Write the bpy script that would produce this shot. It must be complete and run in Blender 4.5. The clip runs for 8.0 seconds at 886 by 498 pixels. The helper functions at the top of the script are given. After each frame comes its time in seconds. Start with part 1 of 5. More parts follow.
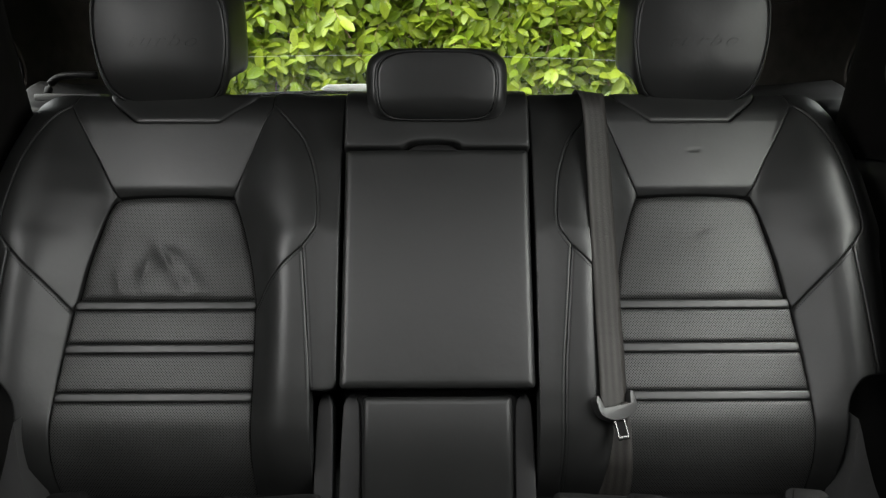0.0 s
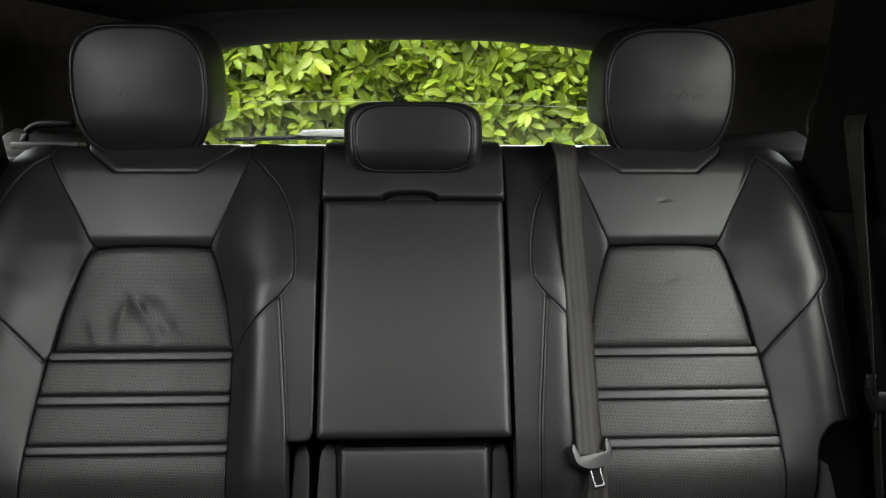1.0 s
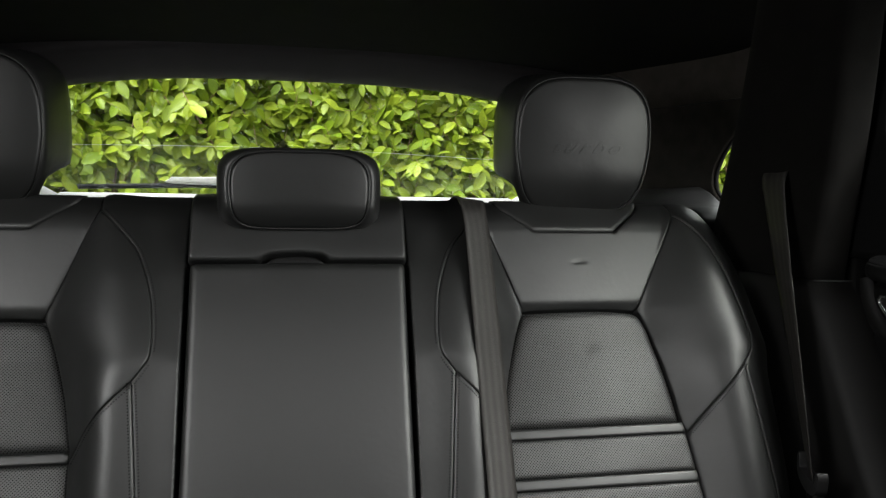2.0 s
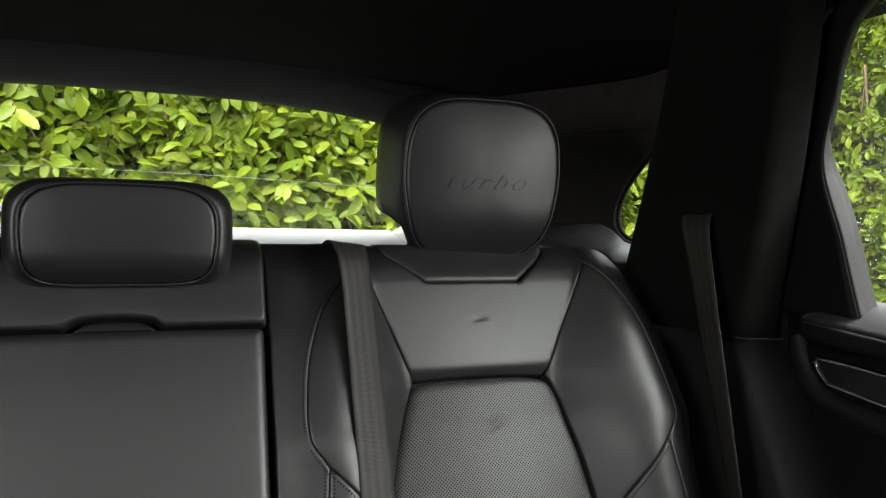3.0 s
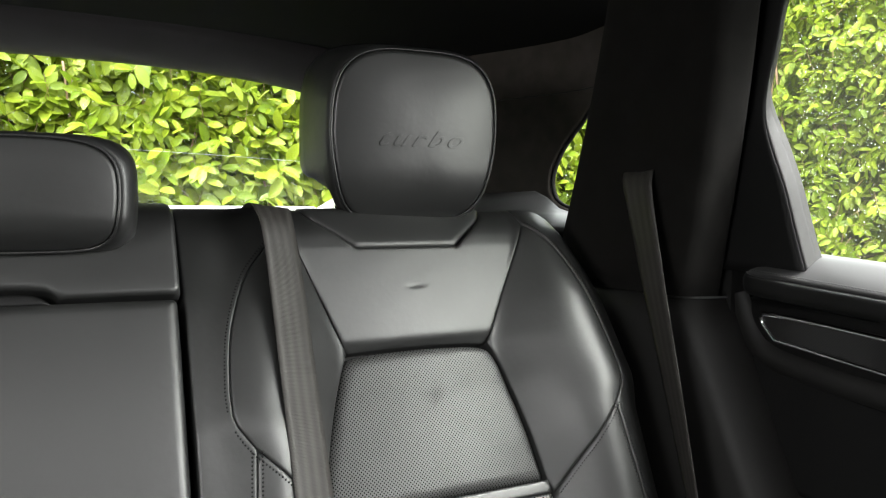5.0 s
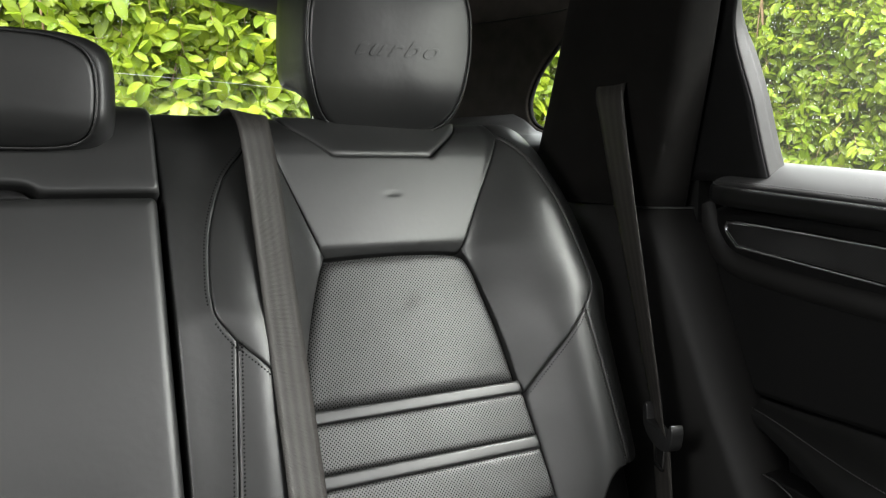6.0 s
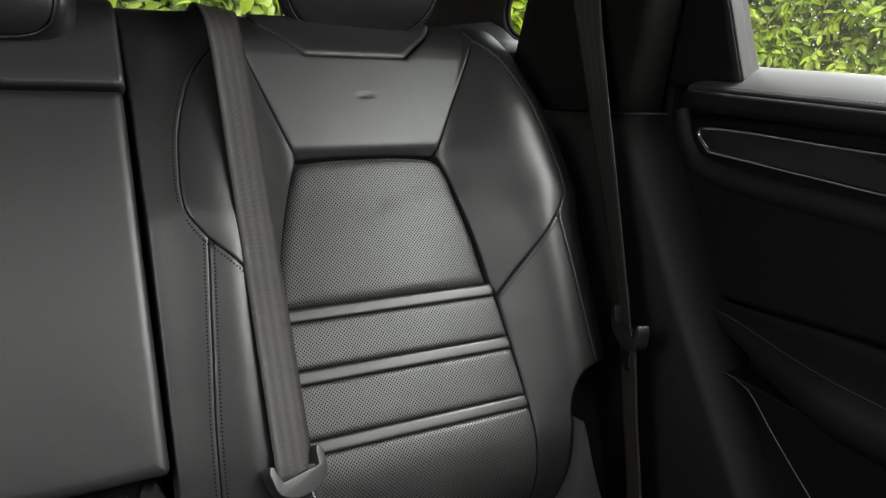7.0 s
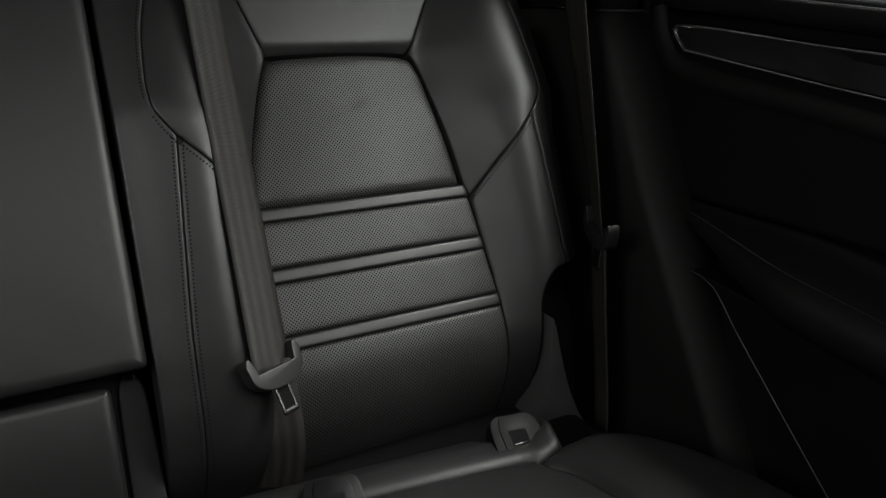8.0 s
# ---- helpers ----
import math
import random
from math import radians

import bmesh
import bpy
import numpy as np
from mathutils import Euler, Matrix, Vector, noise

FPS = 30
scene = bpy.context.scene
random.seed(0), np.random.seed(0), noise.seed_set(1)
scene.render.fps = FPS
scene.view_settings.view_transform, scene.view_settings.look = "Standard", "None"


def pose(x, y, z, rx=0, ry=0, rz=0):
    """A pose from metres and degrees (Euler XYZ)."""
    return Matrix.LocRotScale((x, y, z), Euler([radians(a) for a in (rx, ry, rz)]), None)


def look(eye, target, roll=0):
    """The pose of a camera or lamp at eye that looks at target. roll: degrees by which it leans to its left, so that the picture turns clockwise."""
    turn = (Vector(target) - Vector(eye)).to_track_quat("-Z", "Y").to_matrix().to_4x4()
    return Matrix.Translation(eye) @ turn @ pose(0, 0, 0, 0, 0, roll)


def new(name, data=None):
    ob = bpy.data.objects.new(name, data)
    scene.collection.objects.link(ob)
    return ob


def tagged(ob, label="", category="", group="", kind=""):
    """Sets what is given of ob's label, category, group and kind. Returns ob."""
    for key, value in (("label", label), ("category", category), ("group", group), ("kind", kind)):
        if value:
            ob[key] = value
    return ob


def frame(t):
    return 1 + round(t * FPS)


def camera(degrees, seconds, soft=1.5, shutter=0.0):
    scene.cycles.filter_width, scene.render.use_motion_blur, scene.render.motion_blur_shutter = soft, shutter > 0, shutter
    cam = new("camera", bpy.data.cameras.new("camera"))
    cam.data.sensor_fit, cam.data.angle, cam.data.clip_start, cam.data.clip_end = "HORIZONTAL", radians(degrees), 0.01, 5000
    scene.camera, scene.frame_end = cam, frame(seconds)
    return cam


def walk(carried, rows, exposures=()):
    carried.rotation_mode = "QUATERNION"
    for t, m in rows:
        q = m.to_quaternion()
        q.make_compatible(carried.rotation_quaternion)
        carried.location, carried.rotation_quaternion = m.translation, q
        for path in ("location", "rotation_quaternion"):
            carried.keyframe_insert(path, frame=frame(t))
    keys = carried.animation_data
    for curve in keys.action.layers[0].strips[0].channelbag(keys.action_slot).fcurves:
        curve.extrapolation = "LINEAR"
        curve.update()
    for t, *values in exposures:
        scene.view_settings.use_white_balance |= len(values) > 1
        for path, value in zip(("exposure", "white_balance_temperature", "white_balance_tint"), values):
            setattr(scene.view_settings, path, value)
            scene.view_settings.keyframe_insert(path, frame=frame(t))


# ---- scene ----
cam = camera(61.3, 8.0, 1.22, 0.15)
PATH = [
    (0, (0.002, 0.075, 0.999), (0.014, 2.044, 0.646), -0.1),
    (0.5, (0.0, 0.071, 1.013), (0.028, 2.045, 0.695), -0.0),
    (1, (-0.001, 0.064, 1.022), (0.079, 2.046, 0.763), 0.1),
    (1.5, (-0.008, 0.099, 1.026), (0.187, 2.08, 0.835), 0.4),
    (2, (-0.008, 0.223, 1.032), (0.383, 2.18, 0.902), 0.8),
    (2.2, (0.006, 0.267, 1.044), (0.459, 2.211, 0.915), 0.9),
    (3.3, (0.033, 0.466, 1.064), (0.817, 2.305, 1.007), 1.2),
    (3.5, (0.034, 0.486, 1.064), (0.846, 2.313, 1.013), 1.0),
    (4, (0.045, 0.493, 1.057), (0.905, 2.298, 1.006), 0.7),
    (5.5, (0.045, 0.468, 1.008), (0.959, 2.24, 0.853), 0.2),
    (6, (0.045, 0.452, 0.983), (0.974, 2.207, 0.749), 0.4),
    (6.5, (0.045, 0.445, 0.968), (0.998, 2.172, 0.636), 0.6),
    (7, (0.048, 0.443, 0.956), (1.013, 2.142, 0.531), 1.0),
    (7.5, (0.049, 0.44, 0.947), (1.025, 2.105, 0.421), 1.3),
    (8, (0.055, 0.43, 0.945), (1.029, 2.05, 0.293), 1.3),
]
EXPOSURES = [(0, 2.65), (1.5, 2.7), (2.2, 2.75), (3.3, 3.0), (4, 3.62), (4.2, 3.78), (4.75, 3.8), (5.5, 3.68), (6.5, 3.35), (7, 3.05), (7.5, 2.6), (8, 1.95)]
walk(cam, [(t, look(eye, target, roll)) for t, eye, target, roll in PATH], EXPOSURES)

# ---- light ----
SUN_UP, SUN_TURN = 62.0, 218.0
world = bpy.data.worlds.new("sky")
scene.world = world
world.use_nodes = True
wn = world.node_tree.nodes
sky = wn.new("ShaderNodeTexSky")
sky.sky_type, sky.sun_disc = "NISHITA", False
sky.sun_elevation, sky.sun_rotation = radians(SUN_UP), radians(SUN_TURN)
sky.dust_density, sky.air_density = 4.0, 1.2
grey = wn.new("ShaderNodeHueSaturation")
grey.inputs["Saturation"].default_value = 0.1
world.node_tree.links.new(sky.outputs[0], grey.inputs["Color"])
world.node_tree.links.new(grey.outputs[0], wn["Background"].inputs[0])
wn["Background"].inputs[1].default_value = 0.15

sun = new("sun", bpy.data.lights.new("sun", "SUN"))
sun.data.energy, sun.data.angle, sun.data.color = 1.5, radians(60), (1.0, 0.97, 0.92)
SUN_FROM = Vector((math.sin(radians(SUN_TURN)) * math.cos(radians(SUN_UP)), math.cos(radians(SUN_TURN)) * math.cos(radians(SUN_UP)), math.sin(radians(SUN_UP))))
sun.matrix_world = look(SUN_FROM * 20, (0, 0, 0))


def added_light(name, eye, target, wide, high, watts, spread):
    """Area lamp that stands in for sky light at a window, or is added as fill."""
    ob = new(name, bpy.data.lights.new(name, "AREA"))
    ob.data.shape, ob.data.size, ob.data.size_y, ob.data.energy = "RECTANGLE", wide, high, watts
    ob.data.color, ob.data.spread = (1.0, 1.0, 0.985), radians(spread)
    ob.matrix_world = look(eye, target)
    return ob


# Added lamps stand in for side windows and windscreen; left and front are walled
added_light("side_window_light", (0.772, 0.55, 1.13), (0.0, 1.0, 0.72), 0.55, 0.26, 0.56, 108)
added_light("side_window_light", (-0.772, 0.58, 1.15), (0.0, 1.0, 0.72), 0.55, 0.26, 0.80, 125)
added_light("windscreen_light", (0, -0.98, 1.20), (0, 1.0, 0.85), 1.25, 0.34, 0.03, 180)
# Roof lamp is an added fill; no glass roof is known there.
added_light("roof_fill_light", (0, 0.42, 1.345), (0, 0.52, 0.5), 0.95, 0.56, 1.15, 140)
# Added lamp outside the rear door, brightening its ledge, reveal and the pillar
added_light("door_fill_light", (0.97, 0.84, 1.68), (0.755, 0.94, 0.98), 0.30, 0.62, 4.2, 100)


# ---- materials ----
def material(name, colour, rough=0.5, metal=0.0, grain=(), stain=0.0, stain_size=0.05, coat=0.0, sheen=0.0, spread=0.0, spec=0.5):
    """Principled surface: grain is (feature size in m, strength) pairs of bump, stain is large colour variation."""
    m = bpy.data.materials.new(name)
    m.use_nodes = True
    nt = m.node_tree
    b = nt.nodes["Principled BSDF"]
    b.inputs["Base Color"].default_value = (*colour, 1)
    b.inputs["Roughness"].default_value, b.inputs["Metallic"].default_value = rough, metal
    b.inputs["Coat Weight"].default_value, b.inputs["Coat Roughness"].default_value = coat, 0.08
    b.inputs["Sheen Weight"].default_value, b.inputs["Specular IOR Level"].default_value = sheen, spec
    tc = nt.nodes.new("ShaderNodeTexCoord")
    last = None
    for size, strength in grain:
        n = nt.nodes.new("ShaderNodeTexNoise")
        n.inputs["Scale"].default_value, n.inputs["Detail"].default_value = 1 / size, 3
        nt.links.new(tc.outputs["Object"], n.inputs["Vector"])
        bump = nt.nodes.new("ShaderNodeBump")
        bump.inputs["Strength"].default_value, bump.inputs["Distance"].default_value = strength, size * 0.3
        nt.links.new(n.outputs["Fac"], bump.inputs["Height"])
        if last:
            nt.links.new(last.outputs[0], bump.inputs["Normal"])
        last = bump
    if last:
        nt.links.new(last.outputs[0], b.inputs["Normal"])
    if stain or spread:
        n = nt.nodes.new("ShaderNodeTexNoise")
        n.inputs["Scale"].default_value, n.inputs["Detail"].default_value = 1 / stain_size, 5
        nt.links.new(tc.outputs["Object"], n.inputs["Vector"])
        ramp = nt.nodes.new("ShaderNodeMapRange")
        ramp.inputs[1].default_value, ramp.inputs[2].default_value = 0.3, 0.7
        ramp.inputs[3].default_value, ramp.inputs[4].default_value = 1 - stain, 1 + stain
        nt.links.new(n.outputs["Fac"], ramp.inputs[0])
        mul = nt.nodes.new("ShaderNodeVectorMath")
        mul.operation = "SCALE"
        mul.inputs[0].default_value = colour
        nt.links.new(ramp.outputs[0], mul.inputs["Scale"])
        nt.links.new(mul.outputs[0], b.inputs["Base Color"])
        r2 = nt.nodes.new("ShaderNodeMapRange")
        r2.inputs[1].default_value, r2.inputs[2].default_value = 0.3, 0.7
        r2.inputs[3].default_value, r2.inputs[4].default_value = max(0, rough - stain * 0.25), min(1, rough + stain * 0.25)
        nt.links.new(n.outputs["Fac"], r2.inputs[0])
        nt.links.new(r2.outputs[0], b.inputs["Roughness"])
    return m


def math_node(nt, op, a, b=None):
    n = nt.nodes.new("ShaderNodeMath")
    n.operation = op
    for i, v in enumerate((a, b)):
        if v is None:
            continue
        if isinstance(v, (int, float)):
            n.inputs[i].default_value = v
        else:
            nt.links.new(v, n.inputs[i])
    return n.outputs[0]


def perforate(m, pitch=0.0041, hole=0.175):
    """Quincunx of punched holes over the leather, in the seat's own u and v."""
    nt = m.node_tree
    b = nt.nodes["Principled BSDF"]
    tc = nt.nodes.new("ShaderNodeTexCoord")
    sep = nt.nodes.new("ShaderNodeSeparateXYZ")
    nt.links.new(tc.outputs["Object"], sep.inputs[0])
    near = None
    for shift in (0.0, 0.5):
        d = []
        for axis in (0, 1):
            f = math_node(nt, "FRACT", math_node(nt, "ADD", math_node(nt, "DIVIDE", sep.outputs[axis], pitch), shift + 100))
            f = math_node(nt, "SUBTRACT", f, 0.5)
            d.append(math_node(nt, "MULTIPLY", f, f))
        r = math_node(nt, "SQRT", math_node(nt, "ADD", d[0], d[1]))
        near = r if near is None else math_node(nt, "MINIMUM", near, r)
    step = nt.nodes.new("ShaderNodeMapRange")
    step.interpolation_type = "SMOOTHSTEP"
    step.inputs[1].default_value, step.inputs[2].default_value = hole * 0.75, hole * 1.3
    nt.links.new(near, step.inputs[0])
    old = b.inputs["Base Color"].links[0].from_socket
    mix = nt.nodes.new("ShaderNodeVectorMath")
    mix.operation = "SCALE"
    nt.links.new(old, mix.inputs[0])
    nt.links.new(math_node(nt, "MAXIMUM", step.outputs[0], 0.06), mix.inputs["Scale"])
    nt.links.new(mix.outputs[0], b.inputs["Base Color"])
    nt.links.new(math_node(nt, "MULTIPLY", step.outputs[0], 0.5), b.inputs["Specular IOR Level"])
    bump = nt.nodes.new("ShaderNodeBump")
    bump.inputs["Strength"].default_value, bump.inputs["Distance"].default_value = 0.6, 0.0006
    nt.links.new(step.outputs[0], bump.inputs["Height"])
    nt.links.new(b.inputs["Normal"].links[0].from_socket, bump.inputs["Normal"])
    nt.links.new(bump.outputs[0], b.inputs["Normal"])
    return m


LEATHER = material("black_leather", (0.0108, 0.0111, 0.0107), 0.44, grain=((0.0011, 0.14), (0.006, 0.04), (0.045, 0.05)), stain=0.08, stain_size=0.06, spec=0.46)
PERFORATED = perforate(material("perforated_leather", (0.0240, 0.0242, 0.0237), 0.46, grain=((0.0012, 0.15), (0.05, 0.06)), stain=0.12))
THREAD = material("black_thread", (0.005, 0.005, 0.005), 0.8, spec=0.12)
PLASTIC = material("black_plastic", (0.0045, 0.0045, 0.0045), 0.45, grain=((0.0008, 0.12),), stain=0.1, spec=0.18)
SOFT_PLASTIC = material("soft_grained_plastic", (0.0048, 0.0048, 0.0048), 0.58, grain=((0.0012, 0.2),), stain=0.1, spec=0.10)
PILLAR_PLASTIC = material("grained_pillar_plastic", (0.0080, 0.0078, 0.0075), 0.6, grain=((0.0012, 0.2),), stain=0.1, spec=0.2)
REVEAL_PLASTIC = material("matt_reveal_plastic", (0.0095, 0.0092, 0.0088), 0.65, grain=((0.0008, 0.1),), stain=0.1, spec=0.2)
DARK_GREY_PLASTIC = material("dark_grey_plastic", (0.017, 0.017, 0.017), 0.42, grain=((0.0008, 0.12),), stain=0.1, spec=0.4)
TONGUE_PLASTIC = material("smooth_tongue_plastic", (0.013, 0.013, 0.013), 0.38, grain=((0.0008, 0.06),), stain=0.08, spec=0.5)
GREY_PLASTIC = material("grey_trim_plastic", (0.04, 0.04, 0.04), 0.4, grain=((0.0008, 0.12),), stain=0.1)
# Pillar suede is coloured darker for shade; panel suede lighter for window light.
SHADED_SUEDE = material("shaded_suede", (0.0064, 0.0060, 0.0056), 0.92, grain=((0.0009, 0.25), (0.012, 0.1)), stain=0.25, stain_size=0.03, sheen=0.02, spec=0.05)
LIT_SUEDE = material("lit_brown_suede", (0.030, 0.0258, 0.0225), 0.92, grain=((0.0009, 0.25), (0.012, 0.1)), stain=0.25, stain_size=0.03, sheen=0.1, spec=0.05)
HEADLINER_CLOTH = material("black_headliner_cloth", (0.0040, 0.0040, 0.0036), 0.95, grain=((0.001, 0.3),), stain=0.15, spec=0.1)
CHROME = material("bright_chrome", (0.80, 0.80, 0.80), 0.14, 1.0)
STEEL = material("bare_steel", (0.55, 0.55, 0.55), 0.25, 1.0, stain=0.1, stain_size=0.01)
RUBBER = material("black_rubber", (0.006, 0.006, 0.006), 0.7, grain=((0.001, 0.1),), spec=0.08)
HEADER_TRIM = material("soft_header_plastic", (0.0165, 0.0150, 0.0160), 0.6, grain=((0.0012, 0.2),), stain=0.1, spec=0.2)
SILL_PAINT = material("pale_body_paint", (0.43, 0.428, 0.425), 0.6, stain=0.04, spec=0.2)
CARPET = material("black_carpet", (0.018, 0.018, 0.018), 0.98, grain=((0.002, 0.6),), stain=0.2, spec=0.1)
GROUND = material("wet_asphalt", (0.05, 0.05, 0.05), 0.6, grain=((0.01, 0.5),), stain=0.3, stain_size=0.8)
# One door leather in two tones: darker for shade, lighter where skylight falls.
SHADED_DOOR_LEATHER = material("shaded_door_leather", (0.0065, 0.0066, 0.0064), 0.55, grain=((0.0011, 0.10), (0.05, 0.05)), stain=0.12, spec=0.16)
LIT_DOOR_LEATHER = material("lit_door_leather", (0.023, 0.023, 0.0232), 0.40, grain=((0.0012, 0.06),), stain=0.1, sheen=0.05, spec=0.4)
DARK_THREAD = material("dark_thread", (0.03, 0.03, 0.03), 0.8)
STEM = material("brown_green_stem", (0.17, 0.115, 0.05), 0.6, stain=0.3, stain_size=0.05)
BARK = material("brown_bark", (0.16, 0.10, 0.06), 0.85, grain=((0.006, 0.6),), stain=0.3, stain_size=0.02)


def weave_material():
    """Seat-belt webbing: fine cross ribs and four lengthwise bands; u across in metres, v along."""
    m = material("belt_webbing", (0.0268, 0.0250, 0.0228), 0.45, stain=0.1, stain_size=0.03, spec=0.3)
    nt = m.node_tree
    b = nt.nodes["Principled BSDF"]
    uv = nt.nodes.new("ShaderNodeUVMap")
    sep = nt.nodes.new("ShaderNodeSeparateXYZ")
    nt.links.new(uv.outputs[0], sep.inputs[0])
    ribs = math_node(nt, "SINE", math_node(nt, "MULTIPLY", sep.outputs[1], 2 * math.pi / 0.0013))
    bands = math_node(nt, "COSINE", math_node(nt, "MULTIPLY", sep.outputs[0], 2 * math.pi / 0.0118))
    bump = nt.nodes.new("ShaderNodeBump")
    bump.inputs["Strength"].default_value, bump.inputs["Distance"].default_value = 0.4, 0.0003
    nt.links.new(math_node(nt, "ADD", ribs, math_node(nt, "MULTIPLY", bands, 0.6)), bump.inputs["Height"])
    nt.links.new(bump.outputs[0], b.inputs["Normal"])
    scale = nt.nodes.new("ShaderNodeVectorMath")
    scale.operation = "SCALE"
    nt.links.new(b.inputs["Base Color"].links[0].from_socket, scale.inputs[0])
    nt.links.new(math_node(nt, "ADD", math_node(nt, "MULTIPLY", bands, -0.3), 1.0), scale.inputs["Scale"])
    nt.links.new(scale.outputs[0], b.inputs["Base Color"])
    return m


WEBBING = weave_material()


def carbon_material():
    """Glossy carbon weave under lacquer."""
    m = material("carbon_weave", (0.008, 0.008, 0.008), 0.3, coat=0.4, spec=0.3)
    nt = m.node_tree
    tc = nt.nodes.new("ShaderNodeTexCoord")
    ck = nt.nodes.new("ShaderNodeTexChecker")
    ck.inputs["Scale"].default_value = 620
    ck.inputs[1].default_value, ck.inputs[2].default_value = (0.003, 0.003, 0.003, 1), (0.011, 0.011, 0.011, 1)
    nt.links.new(tc.outputs["Object"], ck.inputs["Vector"])
    nt.links.new(ck.outputs[0], nt.nodes["Principled BSDF"].inputs["Base Color"])
    return m


CARBON = carbon_material()


def glass_material(name, tint, gloss=0.05, haze=0.004):
    """Thin window glass: clear with a faint mirror on top and a film of wet grime."""
    m = bpy.data.materials.new(name)
    m.use_nodes = True
    nt = m.node_tree
    nt.nodes.clear()
    out, mix = nt.nodes.new("ShaderNodeOutputMaterial"), nt.nodes.new("ShaderNodeMixShader")
    clear, mirror = nt.nodes.new("ShaderNodeBsdfTransparent"), nt.nodes.new("ShaderNodeBsdfGlossy")
    clear.inputs[0].default_value = (*tint, 1)
    mirror.inputs["Roughness"].default_value = 0.02
    mix.inputs[0].default_value = gloss
    nt.links.new(clear.outputs[0], mix.inputs[1])
    nt.links.new(mirror.outputs[0], mix.inputs[2])
    film, wet = nt.nodes.new("ShaderNodeMixShader"), nt.nodes.new("ShaderNodeBsdfTranslucent")
    wet.inputs[0].default_value = (0.92, 0.92, 0.78, 1)
    film.inputs[0].default_value = haze
    nt.links.new(mix.outputs[0], film.inputs[1])
    nt.links.new(wet.outputs[0], film.inputs[2])
    nt.links.new(film.outputs[0], out.inputs[0])
    return m


GLASS = glass_material("window_glass", (0.97, 0.99, 0.96), 0.015, 0.0)
WET_GLASS = glass_material("rain_wet_glass", (0.97, 0.99, 0.95), 0.02, 0.0035)


def drop_material():
    m = bpy.data.materials.new("rain_water")
    m.use_nodes = True
    b = m.node_tree.nodes["Principled BSDF"]
    b.inputs["Transmission Weight"].default_value, b.inputs["IOR"].default_value, b.inputs["Roughness"].default_value = 1.0, 1.33, 0.02
    b.inputs["Base Color"].default_value = (0.95, 0.97, 0.97, 1)
    return m


WATER = drop_material()


def leaf_material(name, dark, light):
    """Glossy laurel leaf; each leaf takes its own green."""
    m = bpy.data.materials.new(name)
    m.use_nodes = True
    nt = m.node_tree
    b = nt.nodes["Principled BSDF"]
    geo, info = nt.nodes.new("ShaderNodeNewGeometry"), nt.nodes.new("ShaderNodeObjectInfo")
    both = math_node(nt, "FRACT", math_node(nt, "ADD", geo.outputs["Random Per Island"], info.outputs["Random"]))
    ramp = nt.nodes.new("ShaderNodeValToRGB")
    ramp.color_ramp.elements[0].color, ramp.color_ramp.elements[1].color = (*dark, 1), (*light, 1)
    nt.links.new(both, ramp.inputs[0])
    nt.links.new(ramp.outputs[0], b.inputs["Base Color"])
    b.inputs["Roughness"].default_value, b.inputs["Specular IOR Level"].default_value = 0.38, 0.22
    tr = nt.nodes.new("ShaderNodeBsdfTranslucent")
    nt.links.new(ramp.outputs[0], tr.inputs[0])
    mix = nt.nodes.new("ShaderNodeMixShader")
    mix.inputs[0].default_value = 0.5
    nt.links.new(b.outputs[0], mix.inputs[1])
    nt.links.new(tr.outputs[0], mix.inputs[2])
    nt.links.new(mix.outputs[0], nt.nodes["Material Output"].inputs[0])
    return m


LEAF = leaf_material("laurel_leaf", (0.094, 0.150, 0.008), (0.196, 0.246, 0.020))
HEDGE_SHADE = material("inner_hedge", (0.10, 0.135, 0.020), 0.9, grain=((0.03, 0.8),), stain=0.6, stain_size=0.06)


# ---- mesh helpers ----
def part(name, bm, mat, parent=None, label="", smooth=True):
    """Links a bmesh as one mesh object under a thing or a part."""
    me = bpy.data.meshes.new(name)
    bm.to_mesh(me)
    bm.free()
    me.materials.append(mat)
    if smooth:
        me.shade_smooth()
    ob = new(name, me)
    ob.parent = parent
    return tagged(ob, label)


def from_lists(name, verts, faces, mat, parent=None, label="", smooth=True):
    me = bpy.data.meshes.new(name)
    me.from_pydata([tuple(v) for v in verts], [], faces)
    me.materials.append(mat)
    if smooth:
        me.shade_smooth()
    ob = new(name, me)
    ob.parent = parent
    return tagged(ob, label)


def thing(name, label, category, m=None, group="", kind=""):
    ob = new(name)
    ob.empty_display_size = 0.05
    if m is not None:
        ob.matrix_world = m
    return tagged(ob, label, category, group, kind)


def spline(pts, step=0.006):
    """Catmull-Rom curve through pts, sampled about every step metres; any dimension."""
    p = np.array(pts, float)
    if len(p) == 2:
        n = max(2, int(np.linalg.norm(p[1] - p[0]) / step) + 1)
        return p[0] + np.linspace(0, 1, n)[:, None] * (p[1] - p[0])
    ext = np.vstack([2 * p[0] - p[1], p, 2 * p[-1] - p[-2]])
    out = []
    for i in range(len(p) - 1):
        a, b, c, d = ext[i : i + 4]
        n = max(2, int(np.linalg.norm(c - b) / step) + 1)
        t = np.linspace(0, 1, n, endpoint=False)[:, None]
        out.append(0.5 * (2 * b + (c - a) * t + (2 * a - 5 * b + 4 * c - d) * t**2 + (3 * b - a - 3 * c + d) * t**3))
    return np.vstack([*out, p[-1:]])


def closed(*runs, step=0.006):
    """A closed outline from runs of points that meet end to end; each run is smooth, corners stay between runs."""
    pts = np.vstack([spline(r, step)[:-1] for r in runs])
    return pts


